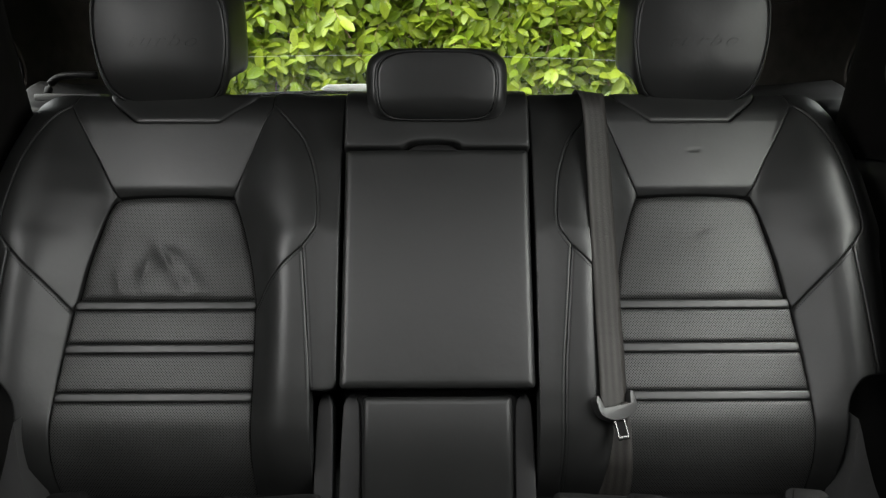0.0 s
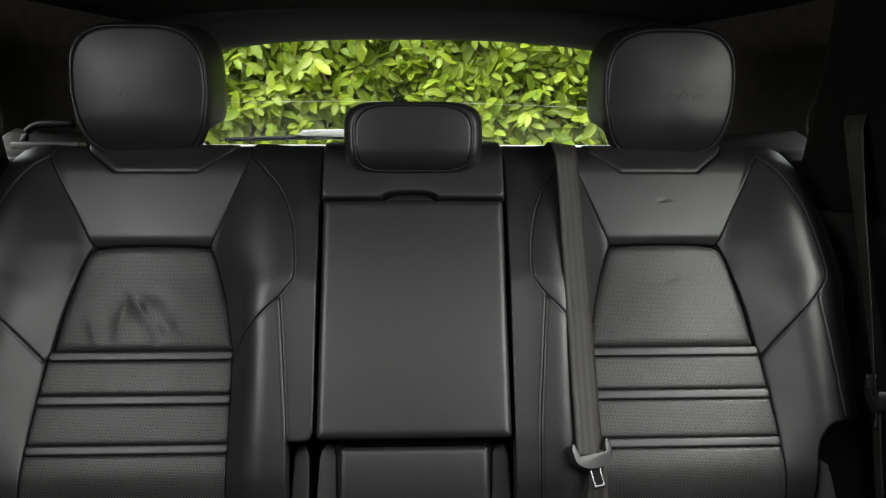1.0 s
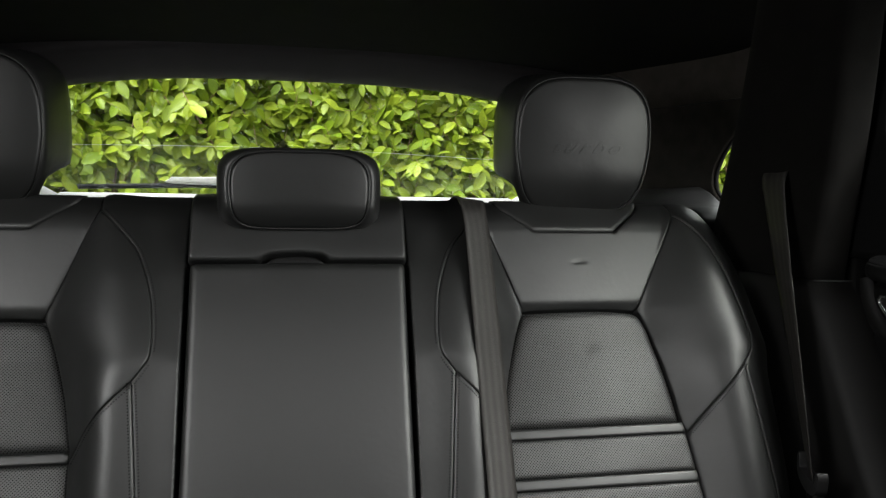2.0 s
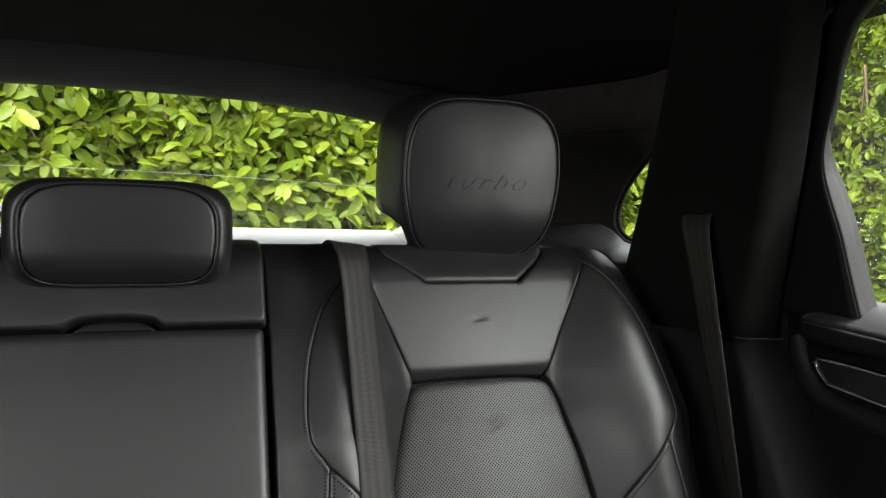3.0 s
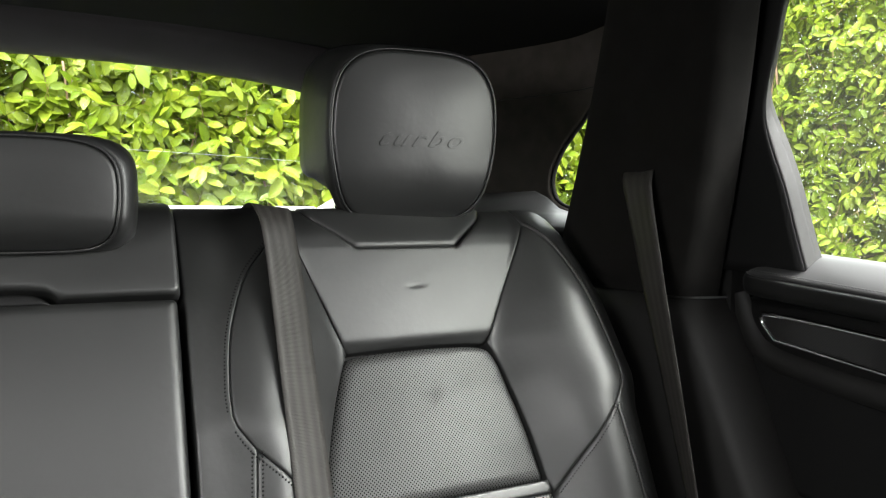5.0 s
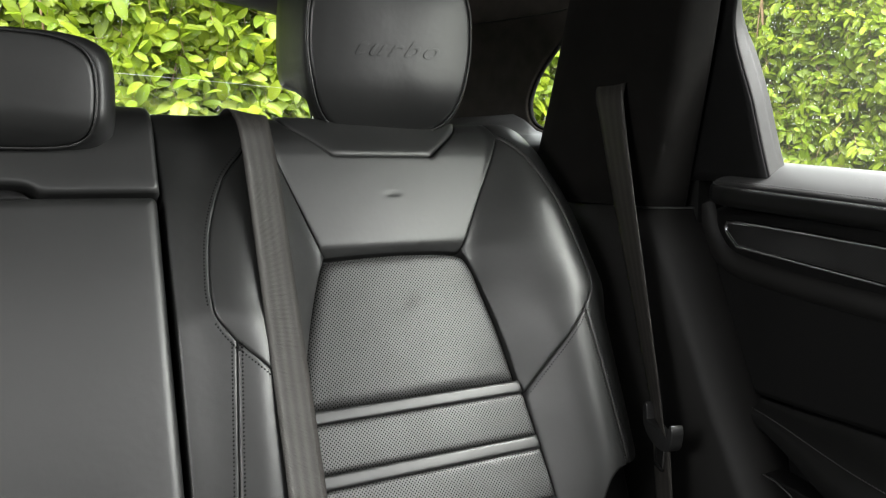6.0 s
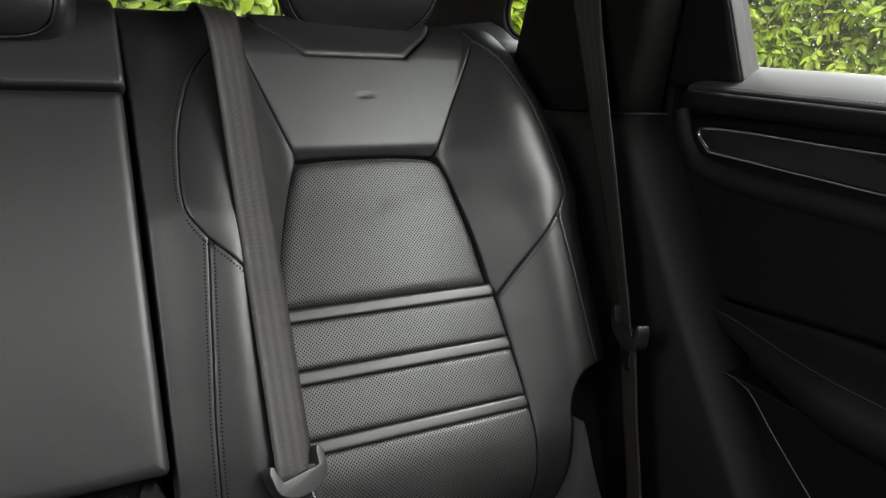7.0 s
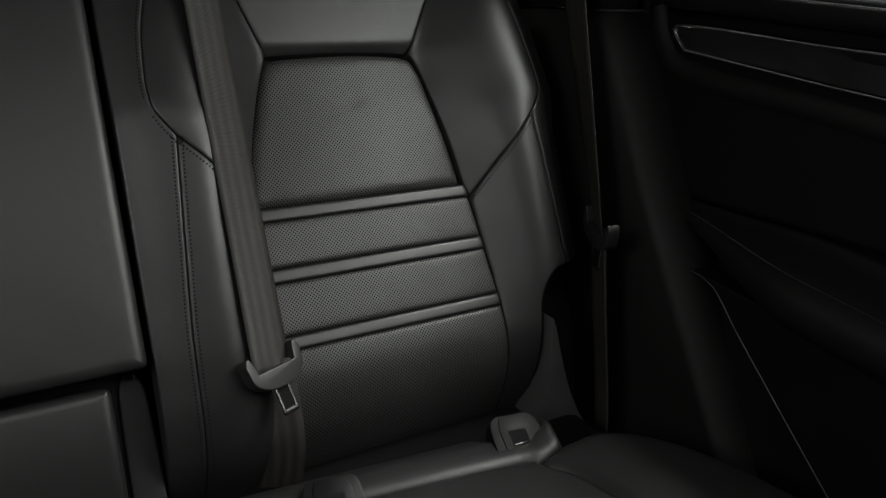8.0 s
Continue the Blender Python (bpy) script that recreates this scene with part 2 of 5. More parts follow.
def edge_distance(p, poly):
    a, b = poly, np.roll(poly, -1, 0)
    ab = b - a
    best = np.full(len(p), 9.0)
    for i in range(len(a)):
        t = np.clip(((p - a[i]) @ ab[i]) / max(ab[i] @ ab[i], 1e-12), 0, 1)
        best = np.minimum(best, np.linalg.norm(p - (a[i] + t[:, None] * ab[i]), axis=1))
    return best


def inside(p, poly):
    x, y = p[:, 0], p[:, 1]
    hit = np.zeros(len(p), bool)
    a, b = poly, np.roll(poly, -1, 0)
    for (x0, y0), (x1, y1) in zip(a, b):
        cross = (y0 > y) != (y1 > y)
        if y0 != y1:
            hit ^= cross & (x < (x1 - x0) * (y - y0) / (y1 - y0) + x0)
    return hit


def cushion_mesh(poly, height, roll=0.006, drop=0.006, grid=0.009, skirt=0.02):
    """Upholstery panel over an outline in (u, v): padded with rolled edges and a skirt that closes it. height(u, v) is an array function."""
    from mathutils.geometry import delaunay_2d_cdt
    area = 0.5 * np.sum(poly[:, 0] * np.roll(poly[:, 1], -1) - np.roll(poly[:, 0], -1) * poly[:, 1])
    if area < 0:
        poly = poly[::-1]
    tangent = np.roll(poly, -1, 0) - np.roll(poly, 1, 0)
    tangent /= np.linalg.norm(tangent, axis=1)[:, None] + 1e-12
    inward = np.stack([-tangent[:, 1], tangent[:, 0]], 1)
    pts = [poly]
    for d in (0.12, 0.35, 0.7, 1.15):
        ring = poly + inward * d * roll
        pts.append(ring[(edge_distance(ring, poly) > d * roll * 0.93) & inside(ring, poly)])
    lo, hi = poly.min(0), poly.max(0)
    gu, gv = np.meshgrid(np.arange(lo[0], hi[0], grid), np.arange(lo[1], hi[1], grid))
    g = np.stack([gu.ravel(), gv.ravel()], 1)
    g[:, 0] += (np.round((g[:, 1] - lo[1]) / grid) % 2) * grid * 0.5
    g = g[inside(g, poly)]
    g = g[edge_distance(g, poly) > 1.15 * roll + grid * 0.4]
    allp = np.vstack([*pts, g])
    n = len(poly)
    v, _, f, *_ = delaunay_2d_cdt([Vector(p) for p in allp], [(i, (i + 1) % n) for i in range(n)], [], 1, 1e-6)
    flat = np.array([(p.x, p.y) for p in v])
    d = edge_distance(flat, poly)
    q = np.clip(1 - d / roll, 0, 1)
    h = height(flat[:, 0], flat[:, 1]) - drop * (1 - np.sqrt(np.clip(1 - q * q, 0, 1)))
    verts = [tuple(p) for p in np.column_stack([flat, h])]
    faces = [tuple(t) if (flat[t[1]] - flat[t[0]])[0] * (flat[t[2]] - flat[t[0]])[1] - (flat[t[1]] - flat[t[0]])[1] * (flat[t[2]] - flat[t[0]])[0] > 0 else tuple(reversed(t)) for t in f]
    count = {}
    for t in faces:
        for i in range(3):
            e = (t[i], t[(i + 1) % 3])
            count[frozenset(e)] = None if frozenset(e) in count else e
    low = {}
    for e in [e for e in count.values() if e]:
        for i in e:
            if i not in low:
                low[i] = len(verts)
                verts.append((flat[i][0], flat[i][1], h[i] - skirt))
        faces.append((e[1], e[0], low[e[0]], low[e[1]]))
    return verts, faces


def upholstery(name, poly, height, mat, parent, label="", place=None, **kw):
    v, f = cushion_mesh(poly, height, **kw)
    if place:
        v = [place(*p) for p in v]
    me = bpy.data.meshes.new(name)
    me.from_pydata(v, [], f)
    me.materials.append(mat)
    bm = bmesh.new()
    bm.from_mesh(me)
    bmesh.ops.recalc_face_normals(bm, faces=bm.faces)
    bm.to_mesh(me)
    bm.free()
    me.shade_smooth()
    ob = new(name, me)
    ob.parent = parent
    return tagged(ob, label)


def tube(name, pts, radius, mat, parent, label="", sides=8, ring=False):
    """Round bar along a list of points."""
    p = [Vector(q) for q in pts]
    n = len(p)
    bm = bmesh.new()
    rows = []
    up = Vector((0.3, 0.2, 0.9)).normalized()
    for i, q in enumerate(p):
        t = (p[(i + 1) % n] - p[i - 1]) if ring else (p[min(i + 1, n - 1)] - p[max(i - 1, 0)])
        t.normalize()
        a = t.cross(up)
        if a.length < 0.05:
            a = t.cross(Vector((1, 0, 0)))
        a.normalize()
        b = t.cross(a)
        rows.append([bm.verts.new(q + radius * (math.cos(2 * math.pi * k / sides) * a + math.sin(2 * math.pi * k / sides) * b)) for k in range(sides)])
    for i in range(n if ring else n - 1):
        r0, r1 = rows[i], rows[(i + 1) % n]
        for k in range(sides):
            bm.faces.new((r0[k], r0[(k + 1) % sides], r1[(k + 1) % sides], r1[k]))
    if not ring:
        bm.faces.new(rows[0])
        bm.faces.new(rows[-1])
    bmesh.ops.recalc_face_normals(bm, faces=bm.faces)
    return part(name, bm, mat, parent, label)


def stitches(name, pts, lift, parent, length=0.0024, gap=0.0013, wide=0.0011, label="", thread=None):
    """A row of sewn stitches along a curve, raised along the direction lift."""
    p = np.array(pts, float)
    seg = np.linalg.norm(np.diff(p, axis=0), axis=1)
    s = np.concatenate([[0], np.cumsum(seg)])
    lift = np.array(lift, float)
    verts, faces = [], []
    at = gap
    while at + length < s[-1]:
        a = np.array([np.interp(at, s, p[:, k]) for k in range(3)])
        b = np.array([np.interp(at + length, s, p[:, k]) for k in range(3)])
        t = (b - a) / (np.linalg.norm(b - a) + 1e-9)
        side = np.cross(t, lift)
        o = len(verts)
        m = (a + b) / 2
        for c, w, u in ((a, 0.5, -0.0002), (m, 1.0, 0.0014), (b, 0.5, -0.0002)):
            verts += [c + side * wide * w + lift * (u - 0.0006), c + lift * (u + 0.0003), c - side * wide * w + lift * (u - 0.0006)]
        for r in (0, 3):
            faces += [(o + r, o + r + 1, o + r + 4, o + r + 3), (o + r + 1, o + r + 2, o + r + 5, o + r + 4)]
        at += length + gap
    return from_lists(name, verts, faces, thread or THREAD, parent, label)


def prism(name, outline, low, high, axis, mat, parent=None, label="", bevel=0.004, segments=2, shift=None):
    """A plate with rounded edges: outline in the two other axes, thick from low to high along axis ('x', 'y' or 'z')."""
    bm = bmesh.new()
    order = {"x": lambda a, b, c: (c, a, b), "y": lambda a, b, c: (a, c, b), "z": lambda a, b, c: (a, b, c)}[axis]
    vs = [bm.verts.new(order(a, b, low)) for a, b in outline]
    f = bm.faces.new(vs)
    r = bmesh.ops.extrude_face_region(bm, geom=[f])
    move = Vector(order(0, 0, high - low))
    for g in r["geom"]:
        if isinstance(g, bmesh.types.BMVert):
            g.co += move
    bmesh.ops.recalc_face_normals(bm, faces=bm.faces)
    if bevel:
        sharp = [e for e in bm.edges if len(e.link_faces) == 2 and e.calc_face_angle() > 0.6]
        bmesh.ops.bevel(bm, geom=sharp, offset=bevel, segments=segments, profile=0.6, affect="EDGES", clamp_overlap=True)
    if shift:
        for v in bm.verts:
            v.co = shift(v.co)
    bm.normal_update()
    ob = part(name, bm, mat, parent, label)
    ob.data.set_sharp_from_angle(angle=radians(40))
    return ob


def box(name, x0, x1, y0, y1, z0, z1, mat, parent=None, label="", bevel=0.004, segments=2):
    return prism(name, [(x0, y0), (x1, y0), (x1, y1), (x0, y1)], z0, z1, "z", mat, parent, label, bevel, segments)


def strap(name, pts, sideways, wide, mat, parent, label="", thick=0.0013):
    """Webbing: a flat band along pts, with its width along sideways (one vector or one per point); UVs in metres."""
    p = np.array(pts, float)
    n = len(p)
    w = np.array(sideways, float)
    if w.ndim == 1:
        w = np.tile(w, (n, 1))
    along = np.gradient(p, axis=0)
    run = np.concatenate([[0], np.cumsum(np.linalg.norm(np.diff(p, axis=0), axis=1))])
    bm = bmesh.new()
    uv = bm.loops.layers.uv.new("UVMap")
    cols = np.linspace(-0.5, 0.5, 7)
    rows = []
    for i in range(n):
        t = along[i] / np.linalg.norm(along[i])
        s = w[i] - t * (w[i] @ t)
        s /= np.linalg.norm(s)
        nm = np.cross(t, s)
        rows.append([[bm.verts.new(p[i] + s * wide * c + nm * thick * side * (0.5 if abs(c) < 0.49 else 0.3)) for c in cols] for side in (1, -1)])
    where = {}
    for i in range(n):
        for k in (0, 1):
            for j, v in enumerate(rows[i][k]):
                where[v] = (cols[j] * wide, run[i])
    for i in range(n - 1):
        for j in range(6):
            bm.faces.new((rows[i][0][j], rows[i][0][j + 1], rows[i + 1][0][j + 1], rows[i + 1][0][j]))
            bm.faces.new((rows[i][1][j + 1], rows[i][1][j], rows[i + 1][1][j], rows[i + 1][1][j + 1]))
        for j in (0, 6):
            bm.faces.new((rows[i][0][j], rows[i + 1][0][j], rows[i + 1][1][j], rows[i][1][j]))
    for i in (0, n - 1):
        for j in range(6):
            bm.faces.new((rows[i][0][j], rows[i][0][j + 1], rows[i][1][j + 1], rows[i][1][j]))
    bmesh.ops.recalc_face_normals(bm, faces=bm.faces)
    for f in bm.faces:
        for lp in f.loops:
            lp[uv].uv = where[lp.vert]
    return part(name, bm, mat, parent, label)


def smooth01(t):
    t = np.clip(t, 0, 1)
    return t * t * (3 - 2 * t)


# ---- the setting: ground and cabin ----
FLOOR_Z, GROUND_Z = 0.12, -0.38
box("ground", -400, 400, -400, 400, GROUND_Z - 0.3, GROUND_Z, GROUND, bevel=0)
tagged(bpy.data.objects["ground"], "dark wet asphalt ground under the car", "ground", kind="structure")
tagged(box("floor", -0.80, 0.80, -1.05, 1.30, FLOOR_Z - 0.05, FLOOR_Z, CARPET, bevel=0), "black carpeted cabin floor", "floor", kind="structure")
tagged(box("floor_cargo", -0.72, 0.72, 1.305, 2.10, 0.50, 0.55, CARPET, bevel=0), "black carpeted boot floor", "floor", kind="structure")
tagged(box("wall_boot_step", -0.80, 0.80, 1.302, 1.36, FLOOR_Z, 0.499, CARPET, bevel=0), "carpeted step below the boot floor", "wall", kind="structure")
# Front wall also covers the windscreen, unseen, to keep sky light out.
tagged(box("wall_front", -0.80, 0.80, -1.15, -1.05, FLOOR_Z - 0.05, 1.40, PLASTIC, bevel=0.01), "plain black wall closing the front", "wall", kind="structure")


def headliner():
    """Roof lining: shallow arch across, falling to the tailgate."""
    bm = bmesh.new()
    xs, ys = np.linspace(-0.80, 0.80, 25), np.linspace(-0.98, 1.93, 30)
    def zz(x, y):
        return 1.385 - 0.05 * (abs(x) / 0.8) ** 3 - 0.045 * max(0, (y - 0.6) / 1.33) ** 2 - 0.03 * max(0, (-y) / 0.98) ** 2
    for top in (0, 1):
        rows = [[bm.verts.new((x, y, zz(x, y) + 0.04 * top)) for x in xs] for y in ys]
        for i in range(len(ys) - 1):
            for j in range(len(xs) - 1):
                bm.faces.new((rows[i][j], rows[i + 1][j], rows[i + 1][j + 1], rows[i][j + 1]))
    bm.normal_update()
    return part("ceiling", bm, HEADLINER_CLOTH)


# Unseen plastic panel, invented to give the added roof lamp a place.
roof_panel = box("ceiling_panel_unseen", -0.50, 0.50, 0.12, 0.72, 1.352, 1.357, PLASTIC, bevel=0.001)
tagged(roof_panel, "unseen black plastic panel over the added roof lamp", "window", kind="structure")
tagged(headliner(), "black cloth headliner over the cabin", "ceiling", kind="structure")


def side_shell(side):
    """Plain body side in front of the visible door and pillars: sill wall, roof rail, middle pillar."""
    word = "right" if side > 0 else "left"
    def span(a, b):
        return (a, b) if side > 0 else (-b, -a)
    x0, x1 = span(0.83, 0.90)
    o = box("wall_" + word, x0, x1, -1.15, 2.10, FLOOR_Z - 0.05, 0.93, PLASTIC, bevel=0)
    tagged(o, "black painted body side of the car", "wall", kind="structure")
    x0, x1 = span(0.815, 0.86)
    # Unseen walls cover the front and left windows to keep sky light out.
    if side > 0:
        o = box("wall_upper_right", x0, x1, -1.10, 0.18, 0.935, 1.323, PLASTIC, bevel=0)
    else:
        o = box("wall_upper_left", x0, x1, -1.10, 1.20, 0.935, 1.323, PLASTIC, bevel=0)
    tagged(o, "plain black wall closing the cabin side", "wall", kind="structure")
    x0, x1 = span(0.765, 0.86)
    o = box("trim_rail_" + word, x0, x1, -1.0, 1.95, 1.325, 1.43, HEADLINER_CLOTH, bevel=0.01)
    tagged(o, "black cloth roof rail", "trim", kind="structure")
    x0, x1 = span(0.775, 0.85)
    o = box("trim_pillar_" + word, x0, x1, 0.18, 0.30, 0.935, 1.323, SHADED_SUEDE, bevel=0.01)
    tagged(o, "black suede middle pillar", "pillar", kind="structure")


side_shell(1), side_shell(-1)
# Unseen blocks stand for front seat backs and keep light off the lower cabin.
for s, word in ((1, "right"), (-1, "left")):
    o = box("wall_light_block_" + word, *sorted((s * 0.17, s * 0.70)), -0.30, -0.18, FLOOR_Z, 0.98, PLASTIC, bevel=0.04, segments=3)
    tagged(o, "plain unseen block for a front seat back, added to hold off light", "wall", kind="structure")


def quarter(side):
    """Rear side: boot side panel round the small window, its ledge, the pillar and the glass."""
    word = "right" if side > 0 else "left"
    def x_at(y):
        return 0.80 - 0.20 * np.clip((y - 1.48) / 0.47, 0, 1) ** 1.3
    rim = [(1.35, 1.245), (1.423, 1.2215), (1.476, 1.180), (1.515, 1.142), (1.535, 1.110), (1.543, 1.080), (1.534, 1.051), (1.507, 1.036), (1.462, 1.032), (1.35, 1.032)]
    poly = closed([(1.35, 1.032), (1.35, 0.90)], [(1.35, 0.90), (1.95, 0.90)], [(1.95, 0.90), (1.93, 1.38)], [(1.93, 1.38), (1.27, 1.38)], [(1.27, 1.38), (1.35, 1.245)], rim, step=0.012)
    o = upholstery("trim_panel_" + word, poly, lambda a, b: 0 * a, LIT_SUEDE, None, place=lambda a, b, c: (side * (float(x_at(a)) - c), a, b), roll=0.006, drop=0.006, grid=0.04, skirt=0.006)
    tagged(o, "suede boot side panel round the small window, coloured lighter as if lit", "wall panel", kind="structure")
    edge = [(side * (float(x_at(a)) + 0.006), a, b) for a, b in spline(rim[1:-1], 0.01)]
    tube("window_seal", edge, 0.0035, RUBBER, o, "thin black rubber seal")
    line = [(side * (float(x_at(a)) - 0.0015), a, 1.226 + 0.01 * (a - 1.35)) for a in np.linspace(1.40, 1.85, 30)]
    tube("seam", line, 0.0012, PLASTIC, o, sides=6)
    # ledge under the panel
    led = prism("trim_ledge_" + word, [(1.37, 1.010), (1.40, 1.022), (1.48, 1.027), (1.51, 1.029), (1.535, 1.030), (1.56, 1.031), (1.60, 1.030), (1.75, 1.028), (1.92, 1.025), (1.92, 0.95), (1.37, 0.95)], 0.66, 0.806, "x", DARK_GREY_PLASTIC, bevel=0.012, segments=3,
                shift=lambda c: Vector((side * (c.x - 0.14 * max(0, (c.y - 1.45) / 0.47)), c.y, c.z + 0.036 * float(smooth01((c.y - 1.49) / 0.07)) * (c.x - 0.66) / 0.146)))
    tagged(led, "smooth grey plastic ledge beside the boot", "ledge", kind="structure")
    # glass
    pane = prism("pane", [(1.30, 1.02), (1.56, 1.02), (1.56, 1.10), (1.47, 1.21), (1.30, 1.29)], 0.812, 0.816, "x", GLASS, bevel=0, shift=lambda c: Vector((side * c.x, c.y, c.z)))
    pane.visible_shadow = False
    win = thing("window_" + word, "small fixed triangular side window, wet with rain", "window", kind="structure")
    pane.parent = win
    # pillar
    def bend(c):
        rear = smooth01((c.y - 1.10) / 0.2)
        y = c.y + (0.19 * (1.31 - c.z) * (1 - rear) + (0.0615 + 0.40 * (1.08 - c.z)) * rear)
        x = c.x + (0.02 * (1.0 - c.z) if c.z < 1.0 else -0.06 * (c.z - 1.0) ** 2 * 3)
        return Vector((side * x, y, c.z))
    plan = [(0.80, 1.118), (0.768, 1.108), (0.752, 1.082), (0.744, 1.060), (0.737, 1.0565), (0.716, 1.061), (0.705, 1.0645), (0.698, 1.070), (0.694, 1.080), (0.689, 1.115), (0.683, 1.166), (0.674, 1.236), (0.6745, 1.252), (0.681, 1.266), (0.735, 1.280), (0.80, 1.280)]
    rows = np.linspace(0.929, 1.365, 16)
    bm = bmesh.new()
    grid = [[bm.verts.new(bend(Vector((*q, z)))) for q in spline(plan, 0.012)] for z in rows]
    for a, b in zip(grid, grid[1:]):
        for j in range(len(a) - 1):
            bm.faces.new((a[j], a[j + 1], b[j + 1], b[j]))
        bm.faces.new((a[-1], a[0], b[0], b[-1]))
    for g in (grid[0], grid[-1]):
        bm.faces.new(g)
    bmesh.ops.recalc_face_normals(bm, faces=bm.faces)
    pil = part("trim_upper_pillar_" + word, bm, SHADED_SUEDE)
    tagged(pil, "brown-black suede rear pillar cover, coloured darker for shade", "pillar", kind="structure")
    # Added filler that stops light leaking through the gap at the pillar's foot.
    jamb = box("trim_gap_block_" + word, *sorted((side * 0.754, side * 0.828)), 1.120, 1.19, 0.86, 1.04, RUBBER, bevel=0.004)
    tagged(jamb, "black filler block closing a gap at the pillar's foot", "door jamb", kind="structure")
    # lower pillar cover, sweeping forward round the wheel arch
    bm = bmesh.new()
    grid = []
    for z in np.linspace(FLOOR_Z, 0.926, 18):
        d = 0.925 - z
        front = 1.125 - 0.10 * min(d, 0.22) / 0.22 - 0.55 * max(0, d - 0.22)
        row = [(0.80, front + 0.005), (0.757, front + 0.002), (0.746, front + 0.004), (0.714, front + 0.013), (0.700 + 0.03 * d, front + 0.030), (0.690 + 0.08 * d, 1.22 - 0.1 * d), (0.679 + 0.13 * d, 1.32), (0.80, 1.335)]
        grid.append([bm.verts.new((side * a, b, z)) for a, b in row])
    for a, b in zip(grid, grid[1:]):
        for j in range(len(a) - 1):
            bm.faces.new((a[j], a[j + 1], b[j + 1], b[j]))
        bm.faces.new((a[-1], a[0], b[0], b[-1]))
    for g in (grid[0], grid[-1]):
        bm.faces.new(g)
    bmesh.ops.recalc_face_normals(bm, faces=bm.faces)
    low = part("trim_lower_pillar_" + word, bm, PILLAR_PLASTIC)
    tube("seam", [(side * a, b, 0.9275) for a, b in ((0.757, 1.126), (0.746, 1.128), (0.714, 1.137), (0.699, 1.155), (0.690, 1.20))], 0.0013, GREY_PLASTIC, low, "fine pale joint line", sides=6)
    tagged(low, "soft black plastic lower pillar cover", "pillar", kind="structure")


quarter(1), quarter(-1)

# tailgate: header, side frames, sill and glass
tailgate = thing("tailgate", "tailgate with black header trim and pale lower sill", "tailgate", kind="structure")
def header():
    """Padded trim above the glass, arched down towards its ends."""
    sec = spline([(1.84, 1.390), (1.832, 1.350), (1.843, 1.335), (1.87, 1.311), (1.895, 1.293), (1.92, 1.289), (1.955, 1.305), (1.955, 1.390)], 0.012)
    bm = bmesh.new()
    rows = [[bm.verts.new((x, y + 0.02 * (abs(x) / 0.6) ** 2, z - 0.055 * (abs(x) / 0.6) ** 3)) for y, z in sec] for x in np.linspace(-0.66, 0.66, 34)]
    for a, b in zip(rows, rows[1:]):
        for k in range(len(a)):
            bm.faces.new((a[k], a[(k + 1) % len(a)], b[(k + 1) % len(a)], b[k]))
    bm.faces.new(rows[0]), bm.faces.new(rows[-1])
    bmesh.ops.recalc_face_normals(bm, faces=bm.faces)
    return part("header", bm, HEADER_TRIM, tailgate, "black soft header trim above the glass")


header()
for s in (-1, 1):
    prism("side_frame", [(s * 0.560, 1.07), (s * 0.520, 1.275), (s * 0.64, 1.33), (s * 0.74, 1.0), (s * 0.60, 1.0)], 1.90, 2.05, "y", SOFT_PLASTIC, tailgate, bevel=0.01, segments=3)
prism("lower_trim", [(1.86, 0.55), (1.86, 0.995), (1.875, 1.004), (1.90, 1.0), (1.90, 0.55)], -0.66, 0.66, "x", SOFT_PLASTIC, tailgate, bevel=0.004, segments=2)
prism("sill", [(1.902, 0.96), (1.902, 1.000), (1.93, 1.016), (2.055, 1.039), (2.075, 1.037), (2.075, 0.96)], -0.53, 0.53, "x", SILL_PAINT, tailgate, "pale glossy sill under the glass", bevel=0.006, segments=3)
for s in (-1, 1):
    prism("sill_corner", [(s * 0.532, 0.96), (s * 0.532, 1.035), (s * 0.575, 1.06), (s * 0.60, 1.09), (s * 0.63, 0.96)], 1.93, 2.06, "y", SILL_PAINT, tailgate, bevel=0.006, segments=3)
rear_window = thing("window_rear", "wet rear window with a fine wiped line", "window", kind="structure")


def glass_y(z):
    return 2.085 - 0.62 * (z - 1.04)


bm = bmesh.new()
for off in (0, 0.004):
    c = [bm.verts.new((x, glass_y(z) + off, z)) for x, z in ((-0.58, 1.02), (0.58, 1.02), (0.58, 1.33), (-0.58, 1.33))]
    bm.faces.new(c)
pane = part("pane", bm, GLASS, rear_window, smooth=False)
pane.visible_shadow = False
tube("wiped_line", [(x, glass_y(1.132) - 0.0, 1.138 - 0.012 * x + 0.01 * math.cos(x * 3)) for x in np.linspace(-0.56, 0.56, 40)], 0.00045, SILL_PAINT, rear_window, "thin pale line across the glass", sides=5)

wiper = thing("wiper", "parked rear wiper with grey arm and black blade", "wiper")
tube("blade", [(x, glass_y(1.052) + 0.02, 1.052 + 0.008 * math.sin((x + 0.5) * 4)) for x in np.linspace(-0.50, -0.02, 20)], 0.006, RUBBER, wiper)
prism("arm", [(-0.31, 1.066), (-0.29, 1.078), (-0.10, 1.082), (0.02, 1.072), (0.02, 1.058), (-0.29, 1.062)], 2.085, 2.105, "y", SILL_PAINT, wiper, "pale grey wiper arm", bevel=0.004)

# black loop standing on the boot ledge
loop = thing("cargo_cover_catch", "black plastic loop on the boot ledge", "catch")
tube("loop", spline([(-0.705, 1.46, 1.035), (-0.700, 1.465, 1.055), (-0.685, 1.47, 1.068), (-0.655, 1.47, 1.071), (-0.615, 1.47, 1.071)], 0.01), 0.007, PLASTIC, loop)
